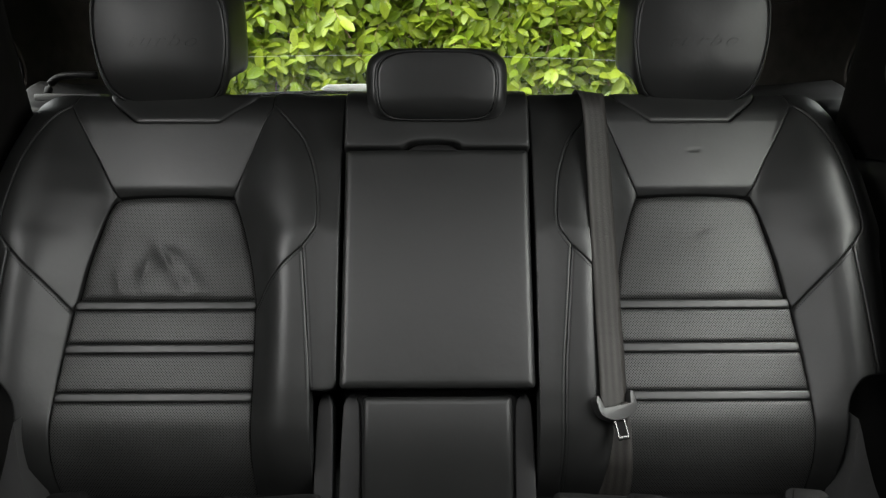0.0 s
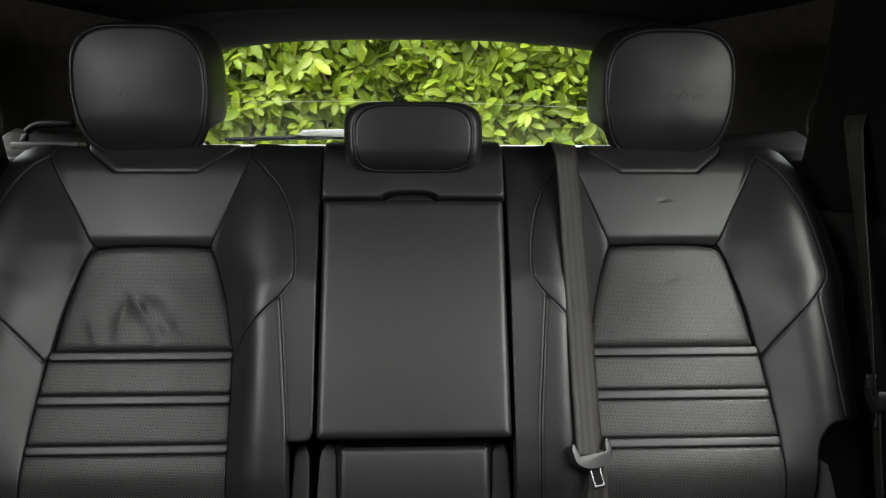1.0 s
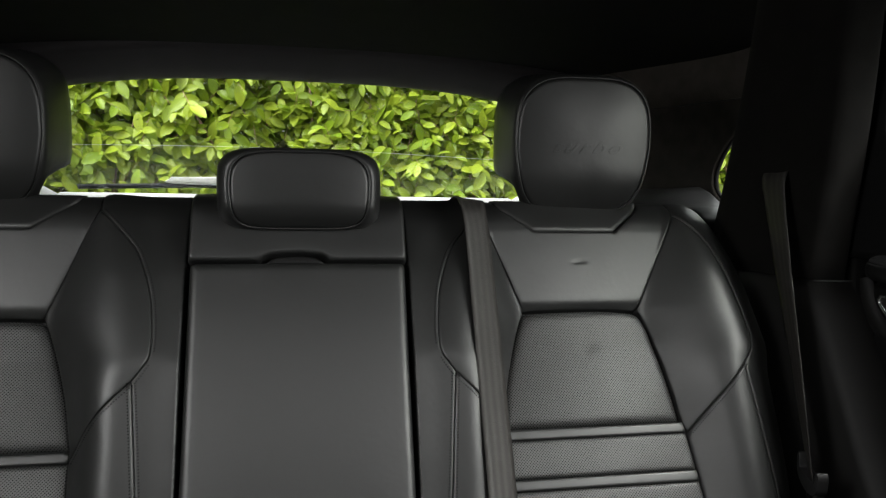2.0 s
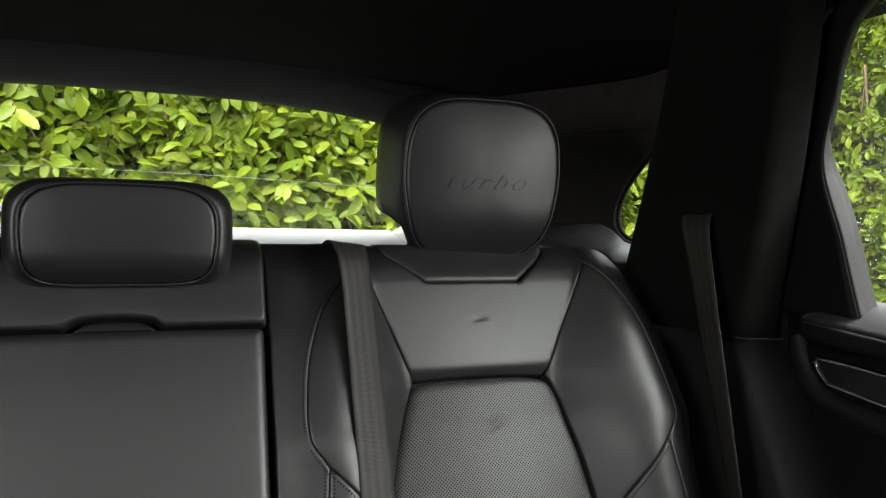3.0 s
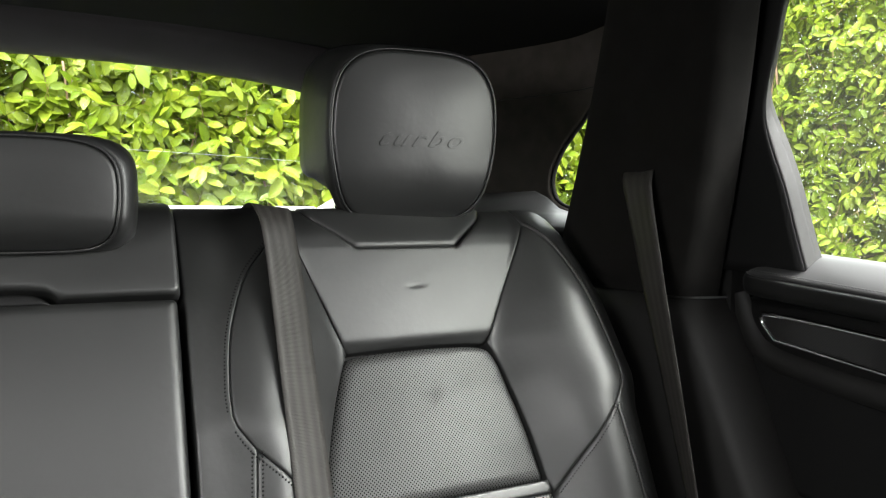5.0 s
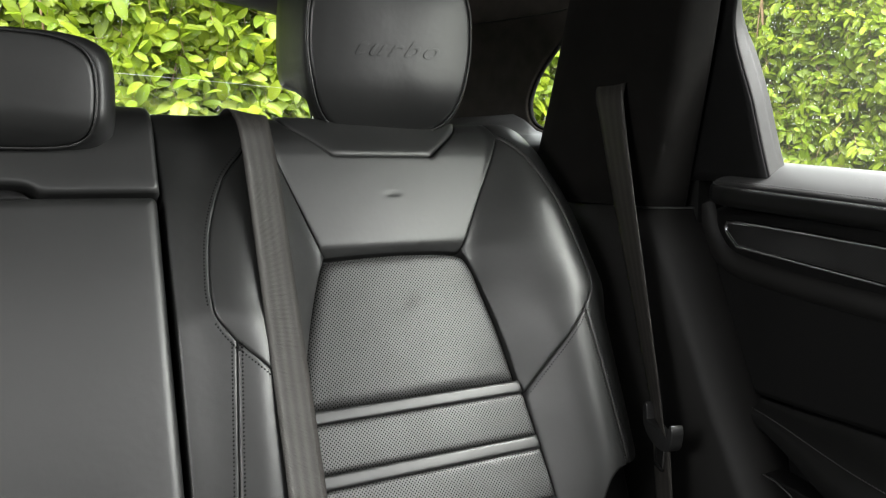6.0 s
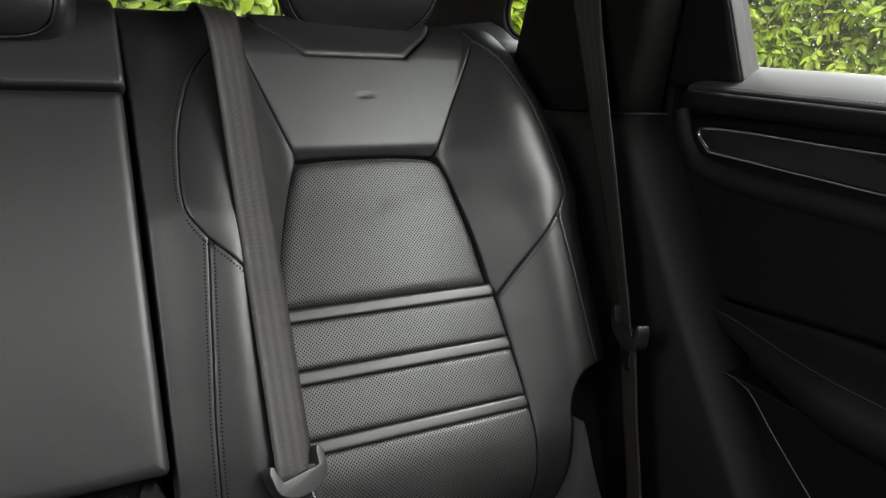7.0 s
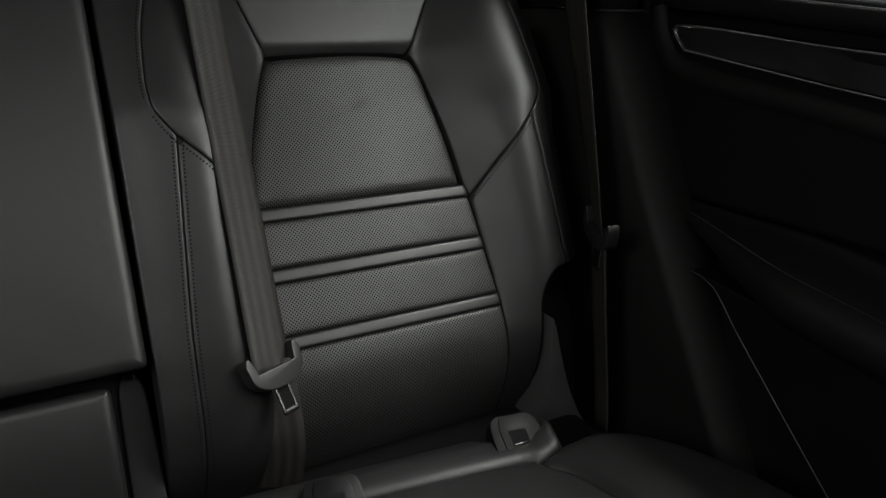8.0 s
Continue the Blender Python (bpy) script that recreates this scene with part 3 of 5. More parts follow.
box("foot", -0.72, -0.60, 1.44, 1.48, 1.025, 1.038, GREY_PLASTIC, loop, bevel=0.004)


# ---- rear seat bench ----
LEAN_BACK = radians(23.7)
SEAT = Matrix(((1, 0, 0, 0), (0, math.sin(LEAN_BACK), -math.cos(LEAN_BACK), 1.074), (0, math.cos(LEAN_BACK), math.sin(LEAN_BACK), 0.619), (0, 0, 0, 1)))
SEAT_X = 0.41
V_ROWS = (-0.16, 0.0, 0.07, 0.141, 0.2, 0.262, 0.3, 0.45)


def ramp01(t, knee):
    """0 to 1: short foot, even slope, long rounded shoulder."""
    t = np.clip(t, 0, 1)
    foot = 0.10
    even = foot / 2 + (t - foot)
    top = foot / 2 + (knee - foot) + (t - knee) - (t - knee) ** 2 / (2 * (1 - knee))
    full = foot / 2 + (knee - foot) + (1 - knee) / 2
    return np.where(t < foot, t * t / (2 * foot), np.where(t < knee, even, top)) / full


def seat_height(u, v):
    """Depth of the seat face towards the sitter; u grows outwards from the seat's middle."""
    u, v = np.asarray(u, float), np.asarray(v, float)
    base = np.interp(v, (-0.20, -0.10, -0.04, 0.05, 0.135, 0.25, 0.306, 0.42, 0.5), (-0.046, -0.042, -0.040, -0.049, -0.055, -0.056, -0.051, -0.036, -0.038))
    inner_w = np.interp(v, V_ROWS, (0.145, 0.143, 0.141, 0.139, 0.128, 0.111, 0.100, 0.150))
    outer_w = np.interp(v, V_ROWS, (0.138, 0.135, 0.130, 0.123, 0.113, 0.097, 0.087, 0.145))
    inner_r = np.interp(v, (-0.16, 0.2, 0.243, 0.325, 0.378, 0.45), (0.200, 0.195, 0.208, 0.200, 0.188, 0.165))
    outer_r = np.interp(v, (-0.16, 0.0, 0.2, 0.243, 0.325, 0.378, 0.45), (0.19, 0.197, 0.193, 0.201, 0.194, 0.186, 0.168))
    inner_h = np.interp(v, (-0.19, -0.1, 0, 0.23, 0.35, 0.45), (-0.032, -0.015, -0.002, 0.009, -0.006, -0.031))
    outer_h = np.interp(v, (-0.19, -0.1, 0, 0.23, 0.35, 0.45), (-0.040, -0.022, -0.004, 0.005, -0.009, -0.031))
    a = np.abs(u)
    w, r, top = np.where(u < 0, inner_w, outer_w), np.where(u < 0, inner_r, outer_r), np.where(u < 0, inner_h, outer_h)
    h = base + ramp01((a - w * 0.97) / (r - w * 0.97), np.where(u < 0, 0.36, 0.58)) * (top - base)
    past = np.clip(a - r, 0, None)
    h = h - np.where(u < 0, 0.007 * smooth01(past / 0.045), 9.0 * past**2)
    return h - 12 * np.clip(v - 0.43, 0, None) ** 2 - 5.5 * np.clip(-0.042 - v, 0, None) ** 2


J_IN, J_OUT, Y_IN, Y_OUT = (-0.096, 0.303), (0.080, 0.302), (-0.153, 0.446), (0.154, 0.447)
INSERT_TOP = [J_IN, (-0.06, 0.3045), (0.0, 0.305), (0.05, 0.304), J_OUT]
PANEL_TOP = [(-0.1065, 0.276), (-0.101, 0.290), (-0.090, 0.2975), (-0.06, 0.3005), (0.0, 0.3015), (0.048, 0.300), (0.074, 0.2965), (0.085, 0.289), (0.0925, 0.275)]
IN_SIDE = [(-0.139, 0.137), (-0.128, 0.2), (-0.111, 0.262), J_IN]
OUT_SIDE = [(0.123, 0.137), (0.113, 0.2), (0.097, 0.262), J_OUT]
WING_IN = [Y_IN, (-0.182, 0.412), (-0.206, 0.378), (-0.224, 0.325), (-0.231, 0.27), (-0.231, 0.243)]
WING_OUT = [Y_OUT, (0.183, 0.412), (0.199, 0.378), (0.213, 0.325), (0.221, 0.27), (0.221, 0.24)]
ELBOW_IN, ELBOW_OUT, END_IN, END_OUT = (-0.213, 0.209), (0.201, 0.208), (-0.1395, 0.122), (0.1265, 0.121)
SEAM_IN = [ELBOW_IN, (-0.222, 0.10), (-0.229, 0.0), (-0.230, -0.16)]
SEAM_OUT = [ELBOW_OUT, (0.211, 0.12), (0.220, 0.02)]
COLLAR = [(-0.128, 0.478), (-0.116, 0.456), (-0.072, 0.419), (0.056, 0.419), (0.098, 0.456), (0.108, 0.478)]


def side_in(v):
    return float(np.interp(v, V_ROWS[:4], (-0.145, -0.143, -0.141, -0.139)))


def side_out(v):
    return float(np.interp(v, V_ROWS[:4], (0.138, 0.135, 0.130, 0.123)))


def offset(pts, d):
    p = np.array(pts)
    t = np.gradient(p, axis=0)
    t /= np.linalg.norm(t, axis=1)[:, None]
    return p + np.stack([-t[:, 1], t[:, 0]], 1) * d


def rear_seat(side):
    seat = thing("rear_seat", "black leather rear seat backrest with perforated centre and side bolsters", "car seat", SEAT @ Matrix.Translation((side * SEAT_X, 0, 0)), "outer rear seats")

    grow = 0.0 if side > 0 else 0.035

    def wider(u):
        return u + grow * np.clip(u + 0.231, 0, None)

    def narrower(u):
        return np.where(u > -0.231, (u - grow * 0.231) / (1 + grow), u)

    def add(name, runs, mat=LEATHER, label="", extra=None, step=0.006, **kw):
        poly = closed(*runs, step=step)
        poly[:, 0] = wider(poly[:, 0])
        poly = poly * np.array((side, 1))
        def height(u, v):
            u = narrower(u * side)
            h = seat_height(u, v)
            return h if extra is None else h + extra(u, v)
        return upholstery(name, poly, height, mat, seat, label, skirt=0.03, **kw)

    def dent(u, v):
        if side > 0:
            return -0.0020 * np.exp(-((u + 0.002) / 0.012) ** 2 - ((v - 0.245 - 0.2 * u) / 0.004) ** 2)
        swirl = 0
        for cu, cv, angle, long, wide, deep in ((0.004, 0.205, 60, 0.022, 0.008, -0.0042), (0.024, 0.190, 100, 0.022, 0.009, 0.0022), (0.045, 0.172, 80, 0.022, 0.009, -0.0018), (-0.045, 0.170, 55, 0.022, 0.009, 0.0022), (-0.025, 0.165, 70, 0.020, 0.008, -0.002), (0.065, 0.165, 70, 0.02, 0.007, 0.002), (-0.01, 0.225, 20, 0.025, 0.012, -0.003)):
            c, s = math.cos(radians(angle)), math.sin(radians(angle))
            a, b = (u - cu) * c + (v - cv) * s, -(u - cu) * s + (v - cv) * c
            swirl = swirl + 1.05 * deep * np.exp(-((a / long) ** 2) - (b / wide) ** 2)
        return swirl

    def slit(u, v):
        dip = -0.007 * np.exp(-(((v - 0.303) / 0.008) ** 2)) * smooth01((0.13 - np.abs(u)) / 0.04)
        return dip - (0.0018 * np.exp(-((u + 0.004) / 0.010) ** 2 - ((v - 0.374 - 0.06 * u) / 0.0016) ** 2) if side > 0 else 0)

    add("yoke", [INSERT_TOP, [J_OUT, Y_OUT], [Y_OUT, (0.153, 0.478)], [(0.153, 0.478), COLLAR[-1]], COLLAR[:-4:-1][:3], COLLAR[2:4][::-1], COLLAR[2::-1], [COLLAR[0], (-0.150, 0.478)], [(-0.150, 0.478), Y_IN], [Y_IN, J_IN]], label="smooth leather panel with a small crease" if side > 0 else "", extra=slit, grid=0.003 if side > 0 else 0.006, roll=0.003, drop=0.0024)
    add("headrest_collar", [COLLAR[:3], COLLAR[2:4], COLLAR[3:], [COLLAR[-1], COLLAR[0]]], extra=lambda u, v: -0.004 - 0.12 * np.clip(v - 0.425, 0, None) + 9 * np.clip(v - 0.43, 0, None) ** 2, roll=0.009, drop=0.008)
    add("centre_panel", [[(side_in(0.137), 0.137), (side_out(0.137), 0.137)], [*OUT_SIDE[:-1], PANEL_TOP[-1]], PANEL_TOP[::-1], [PANEL_TOP[0], *IN_SIDE[-2::-1]]], PERFORATED, "creased perforated leather" if side < 0 else "perforated leather", extra=lambda u, v: dent(u, v) + 0.006 * np.clip(1 - (u / 0.12) ** 2, 0, 1) - 0.004, grid=0.004, roll=0.012, drop=0.009)
    bands = [(0.137, 0.1225, 0), (0.1225, 0.0715, 1), (0.0715, 0.0565, 0), (0.0565, 0.000, 1), (0.000, -0.0145, 0), (-0.0145, -0.19, 1)]
    for hi, lo, holes in bands:
        run = [[(side_in(lo), lo), (side_out(lo), lo)], [(side_out(lo), lo), (side_out(hi), hi)], [(side_out(hi), hi), (side_in(hi), hi)], [(side_in(hi), hi), (side_in(lo), lo)]]
        add("perforated_band" if holes else "flute", run, PERFORATED if holes else LEATHER, "perforated leather" if holes else "plain raised leather strip", extra=lambda u, v, k=(0.0 if holes else 0.05), mid=(hi + lo) / 2: 0.002 - k * (v - mid), roll=0.006 if holes else 0.0035, drop=0.0055 if holes else 0.003)
    add("inner_wing", [WING_IN, [(-0.231, 0.243), (-0.228, 0.232), ELBOW_IN], [ELBOW_IN, (-0.173, 0.167), END_IN], [END_IN, IN_SIDE[0]], IN_SIDE, [J_IN, Y_IN]], roll=0.003, drop=0.0026)
    add("outer_wing", [WING_OUT, [(0.221, 0.24), (0.217, 0.229), ELBOW_OUT], [ELBOW_OUT, (0.163, 0.166), END_OUT], [END_OUT, OUT_SIDE[0]], OUT_SIDE, [J_OUT, Y_OUT]], roll=0.003, drop=0.0026)
    low = -0.19
    add("inner_bolster", [[END_IN, (-0.173, 0.167), ELBOW_IN], SEAM_IN, [SEAM_IN[-1], (side_in(low), low)], [(side_in(low), low), (side_in(0), 0), END_IN]], roll=0.003, drop=0.0026)
    notch = [(0.220, 0.02), (0.197, 0.014), (0.182, -0.004), (0.175, -0.032), (0.171, -0.10), (0.168, low)]
    add("outer_bolster", [[END_OUT, (0.163, 0.166), ELBOW_OUT], SEAM_OUT, notch, [notch[-1], (side_out(low), low)], [(side_out(low), low), (side_out(0), 0), END_OUT]], roll=0.0035, drop=0.003)
    foot = 0.0 if side < 0 else low
    seam_in = SEAM_IN if side > 0 else SEAM_IN[:3]
    add("inner_side", [[Y_IN, (-0.150, 0.482)], [(-0.150, 0.482), (-0.264, 0.482)], [(-0.264, 0.482), (-0.266, foot + 0.014)], [(-0.266, foot + 0.014), (-0.262, foot + 0.004), (-0.250, foot), seam_in[-1]], seam_in[::-1], [ELBOW_IN, (-0.228, 0.232), (-0.231, 0.243)], WING_IN[::-1]], roll=0.0035, drop=0.003)
    rim = [(0.153, 0.478), (0.20, 0.470), (0.235, 0.432), (0.258, 0.34), (0.271, 0.22), (0.268, 0.1), (0.256, 0.028)]
    add("outer_side", [rim, [rim[-1], (0.240, 0.022), SEAM_OUT[-1]], SEAM_OUT[::-1], [ELBOW_OUT, (0.217, 0.229), (0.221, 0.24)], WING_OUT[::-1], [Y_OUT, (0.153, 0.478)]], roll=0.0035, drop=0.003)
    shell = [(-0.258, 0.474), (0.15, 0.474), (0.2, 0.464), (0.23, 0.426), (0.255, 0.34), (0.269, 0.22), (0.265, 0.1), (0.25, 0.03), (0.170, 0.0), (0.155, -0.11), (-0.22, -0.11), (-0.225, -0.01), (-0.258, 0.005)]
    prism("back_shell", [(side * float(wider(a)), b) for a, b in shell], -0.16, -0.075, "z", PLASTIC, seat, bevel=0.01)

    def sew(run, gap_off):
        pts = offset(spline(run, 0.004), gap_off)
        h = seat_height(pts[:, 0], pts[:, 1]) - 0.0002
        stitches("stitching", np.column_stack([wider(pts[:, 0]) * side, pts[:, 1], h]), (0, 0, 1), seat)

    for d in (0.0045, -0.0045):
        sew(seam_in, d), sew(SEAM_OUT, d)
    sew([ELBOW_OUT, (0.163, 0.166), END_OUT], 0.0045)
    sew([(-0.228, 0.232), ELBOW_IN, (-0.173, 0.167), END_IN], -0.0045)
    sew(WING_IN, -0.0045)
    sew(WING_OUT[:4], 0.0045)
    return seat


for s in (1, -1):
    rear_seat(s)

# middle section
middle = thing("middle_car_seat", "black leather centre backrest with folded-up armrest", "car seat", SEAT)


def rounded(u0, u1, v0, v1, r):
    q = r * 0.3
    return closed([(u0 + r, v0), (u1 - r, v0)], [(u1 - r, v0), (u1 - q, v0 + q), (u1, v0 + r)], [(u1, v0 + r), (u1, v1 - r)], [(u1, v1 - r), (u1 - q, v1 - q), (u1 - r, v1)], [(u1 - r, v1), (u0 + r, v1)], [(u0 + r, v1), (u0 + q, v1 - q), (u0, v1 - r)], [(u0, v1 - r), (u0, v0 + r)], [(u0, v0 + r), (u0 + q, v0 + q), (u0 + r, v0)])


upholstery("armrest_pad", rounded(-0.139, 0.139, 0.002, 0.3595, 0.006), lambda u, v: 0.003 * (1 - (u / 0.14) ** 2), LEATHER, middle, "smooth flat leather pad", roll=0.010, drop=0.009, skirt=0.05)
top_run = [[(-0.142, 0.364), (-0.052, 0.364)], [(-0.052, 0.364), (-0.040, 0.372), (-0.005, 0.3745), (0.028, 0.372), (0.039, 0.364)], [(0.039, 0.364), (0.142, 0.364)], [(0.142, 0.364), (0.141, 0.478)], [(0.141, 0.478), (-0.141, 0.478)], [(-0.141, 0.478), (-0.142, 0.364)]]
upholstery("upper_pad", closed(*top_run), lambda u, v: -0.002 - 20 * np.clip(v - 0.43, 0, None) ** 2, LEATHER, middle, "upper leather pad with a finger notch", roll=0.005, drop=0.006, skirt=0.04)
upholstery("pull_tab", closed([(-0.046, 0.3605), (0.034, 0.3605)], [(0.034, 0.3605), (0.02, 0.370), (-0.006, 0.372), (-0.032, 0.370), (-0.046, 0.3605)]), lambda u, v: -0.010 + 0 * u, PLASTIC, middle, "black plastic pull tab", roll=0.003, drop=0.003)
upholstery("lower_pad", rounded(-0.106, 0.106, -0.175, -0.009, 0.006), lambda u, v: -0.012 - 1.6 * np.clip(-0.035 - v, 0, None) ** 2, LEATHER, middle, "short leather pad under the armrest", roll=0.009, drop=0.008, skirt=0.06)
prism("back_plate", [(-0.138, -0.19), (0.138, -0.19), (0.138, 0.474), (-0.138, 0.474)], -0.17, -0.06, "z", PLASTIC, middle, bevel=0.006)
for u0, u1 in ((-0.179, -0.151), (-0.142, -0.111), (0.111, 0.142)):
    m = (u0 + u1) / 2
    column = [tuple(q) for q in closed([(u0, -0.19), (u1, -0.19)], [(u1, -0.19), (u1 - 0.001, -0.08), (u1 - 0.003, -0.02)], [(u1 - 0.003, -0.02), (m + 0.005, -0.002), (m - 0.005, -0.002), (u0 + 0.003, -0.02)], [(u0 + 0.003, -0.02), (u0 + 0.001, -0.08), (u0, -0.19)], step=0.012)]
    prism("buckle_column", column, -0.095, -0.056, "z", DARK_GREY_PLASTIC, middle, "dark grey plastic column in the buckle recess", bevel=0.006, segments=3)


# ---- headrests ----
def headrest(name, m, wide, tall, deep, dome, label, group, word=False, bulge=0.010, lip=0.48, puff=(1.0, 1.0), square=3.6, tuck=0.19, under=0.020):
    """Padded headrest: face panel with piping, wrapped sides and two posts. Origin in the middle of the face; y runs backwards."""
    head = thing(name, label, "headrest", m, group)
    steps = 72
    def ring(k, spread=(0, 0), low=0.0, taper=1.0):
        out = []
        for i in range(steps):
            a = 2 * math.pi * i / steps
            c, s = math.cos(a), math.sin(a)
            n = square if s > 0 else square + 1.6 + 3 * (1 - taper)
            r = (abs(c) ** n + abs(s) ** n) ** (-1 / n)
            x, z = r * c * wide / 2, r * s * tall / 2
            x *= 1.0 - taper * (tuck * max(0, -z / tall * 2) ** 1.4 + 0.05 * max(0, z / tall * 2) ** 2)
            x, z = x * k + math.copysign(1, c) * spread[0] * min(1, abs(c) * 2.5), z * k + math.copysign(1, s) * spread[1] * min(1, abs(s) * 2.5)
            if z < 0:
                z *= 1 - low
            out.append((x, z))
        return out
    def curl(y, z):
        """Lower edge of the face turned under."""
        return y + under * max(0, -2 * z / tall - 0.35) ** 2 / 0.42
    def dome_at(k):
        return -dome * (1 - k**2.4)
    def loft(nm, rows, caps, mat, lab=""):
        bm = bmesh.new()
        vs = [[bm.verts.new((x, curl(y, z), z)) for x, z in r] for y, r in rows]
        for a, b in zip(vs, vs[1:]):
            for i in range(steps):
                bm.faces.new((a[i], a[(i + 1) % steps], b[(i + 1) % steps], b[i]))
        for c in caps:
            bm.faces.new(vs[c])
        bmesh.ops.recalc_face_normals(bm, faces=bm.faces)
        return part(nm, bm, mat, head, lab)
    ks = [0.02, 0.15, 0.3, 0.45, 0.6, 0.72, 0.82, 0.9, 0.95, 0.98, 1.0]
    face = loft("face", [(dome_at(k) + (0.003 if k == 1.0 else 0), ring(k)) for k in ks] + [(0.014, ring(0.995))], [0], LEATHER, "smooth leather front panel" + (" with an embossed word" if word else ""))
    side = [(0.004, 0.0002), (0.0025, 0.0014), (0.004, 0.003), (0.012, 0.0055), (0.030, 0.0075), (deep * 0.6, 0.0075), (deep * 0.85, 0.006), (deep * 0.96, 0.001), (deep, -0.010)]
    loft("side_wrap", [(y, ring(1.0, (s * puff[0] + bulge * min(1, y / deep * 1.6) ** 1.5, s * puff[1] + 0.4 * bulge * min(1, y / deep * 1.6) ** 1.5), lip * float(smooth01((y / deep - 0.06) / 0.32)), 1 - 0.85 * min(1, 1.5 * y / deep))) for y, s in side] + [(deep + 0.002, ring(0.3, (0, 0), lip, 0.2))], [-1], LEATHER)
    tube("piping", [(x, curl(0.0015, z), z) for x, z in ring(1.0, (0.0012, 0.0012))], 0.0014, LEATHER, head, sides=6, ring=True)
    for s in (-1, 1):
        tube("post", [(s * wide * 0.32, deep * 0.72, -tall * 0.3), (s * wide * 0.32, deep * 0.72 + tall * 0.30, -tall * 0.80)], 0.006, CHROME, head, "chrome post")
    if word:
        cu = bpy.data.curves.new("word", "FONT")
        cu.body, cu.size, cu.shear, cu.align_x, cu.extrude, cu.space_character = "turbo", 0.034, 0.5, "CENTER", 0.0002, 1.25
        cu.bevel_depth = 0.0003
        tmp = new("word_source", cu)
        me = bpy.data.meshes.new_from_object(tmp.evaluated_get(bpy.context.evaluated_depsgraph_get()))
        bpy.data.objects.remove(tmp)
        for v in me.vertices:
            x, z = v.co.x * 1.12, v.co.y * 0.80 - 0.010
            k = (abs(2 * x / wide) ** 3.2 + abs(2 * z / tall) ** 3.2) ** (1 / 3.2)
            v.co = Vector((x, dome_at(k) - 0.0009 - 0.5 * v.co.z, z))
        me.materials.clear()
        me.materials.append(LEATHER)
        o = new("embossed_word", me)
        o.parent = face
    return head


for s in (1, -1):
    headrest("headrest", pose(0.415 if s > 0 else -0.431, 1.281, 1.115, 5, 0, -s * 4.0), 0.202, 0.197, 0.120, 0.008, "tall black leather headrest with embossed front", "outer headrests", True)
headrest("centre_headrest", SEAT @ Matrix.Translation((0.0, 0.440, 0.050)) @ Matrix.Rotation(radians(-90), 4, "X") @ pose(0, 0, 0, 24, 0, 0), 0.176, 0.098, 0.085, 0.005, "low wide black leather centre headrest", "", False, 0.0, 0.1, (2.5, 0.9), 4.0, 0.07, 0.022)


# ---- seat cushion ----
cushion = thing("seat_cushion", "black leather rear bench cushion", "seat cushion")


def cushion_z(x, y):
    return 0.470 + 0.02 * smooth01((np.abs(x) - 0.49) / 0.09) - 0.03 * (np.clip(y - 1.03, 0, None) / 0.08) ** 2 - 0.8 * np.clip(np.abs(x) - 0.64, 0, None) ** 1.5


def strip_front(x):
    return np.interp(np.abs(x), (0.165, 0.465, 0.500, 0.57), (1.020, 0.974, 0.962, 0.966))


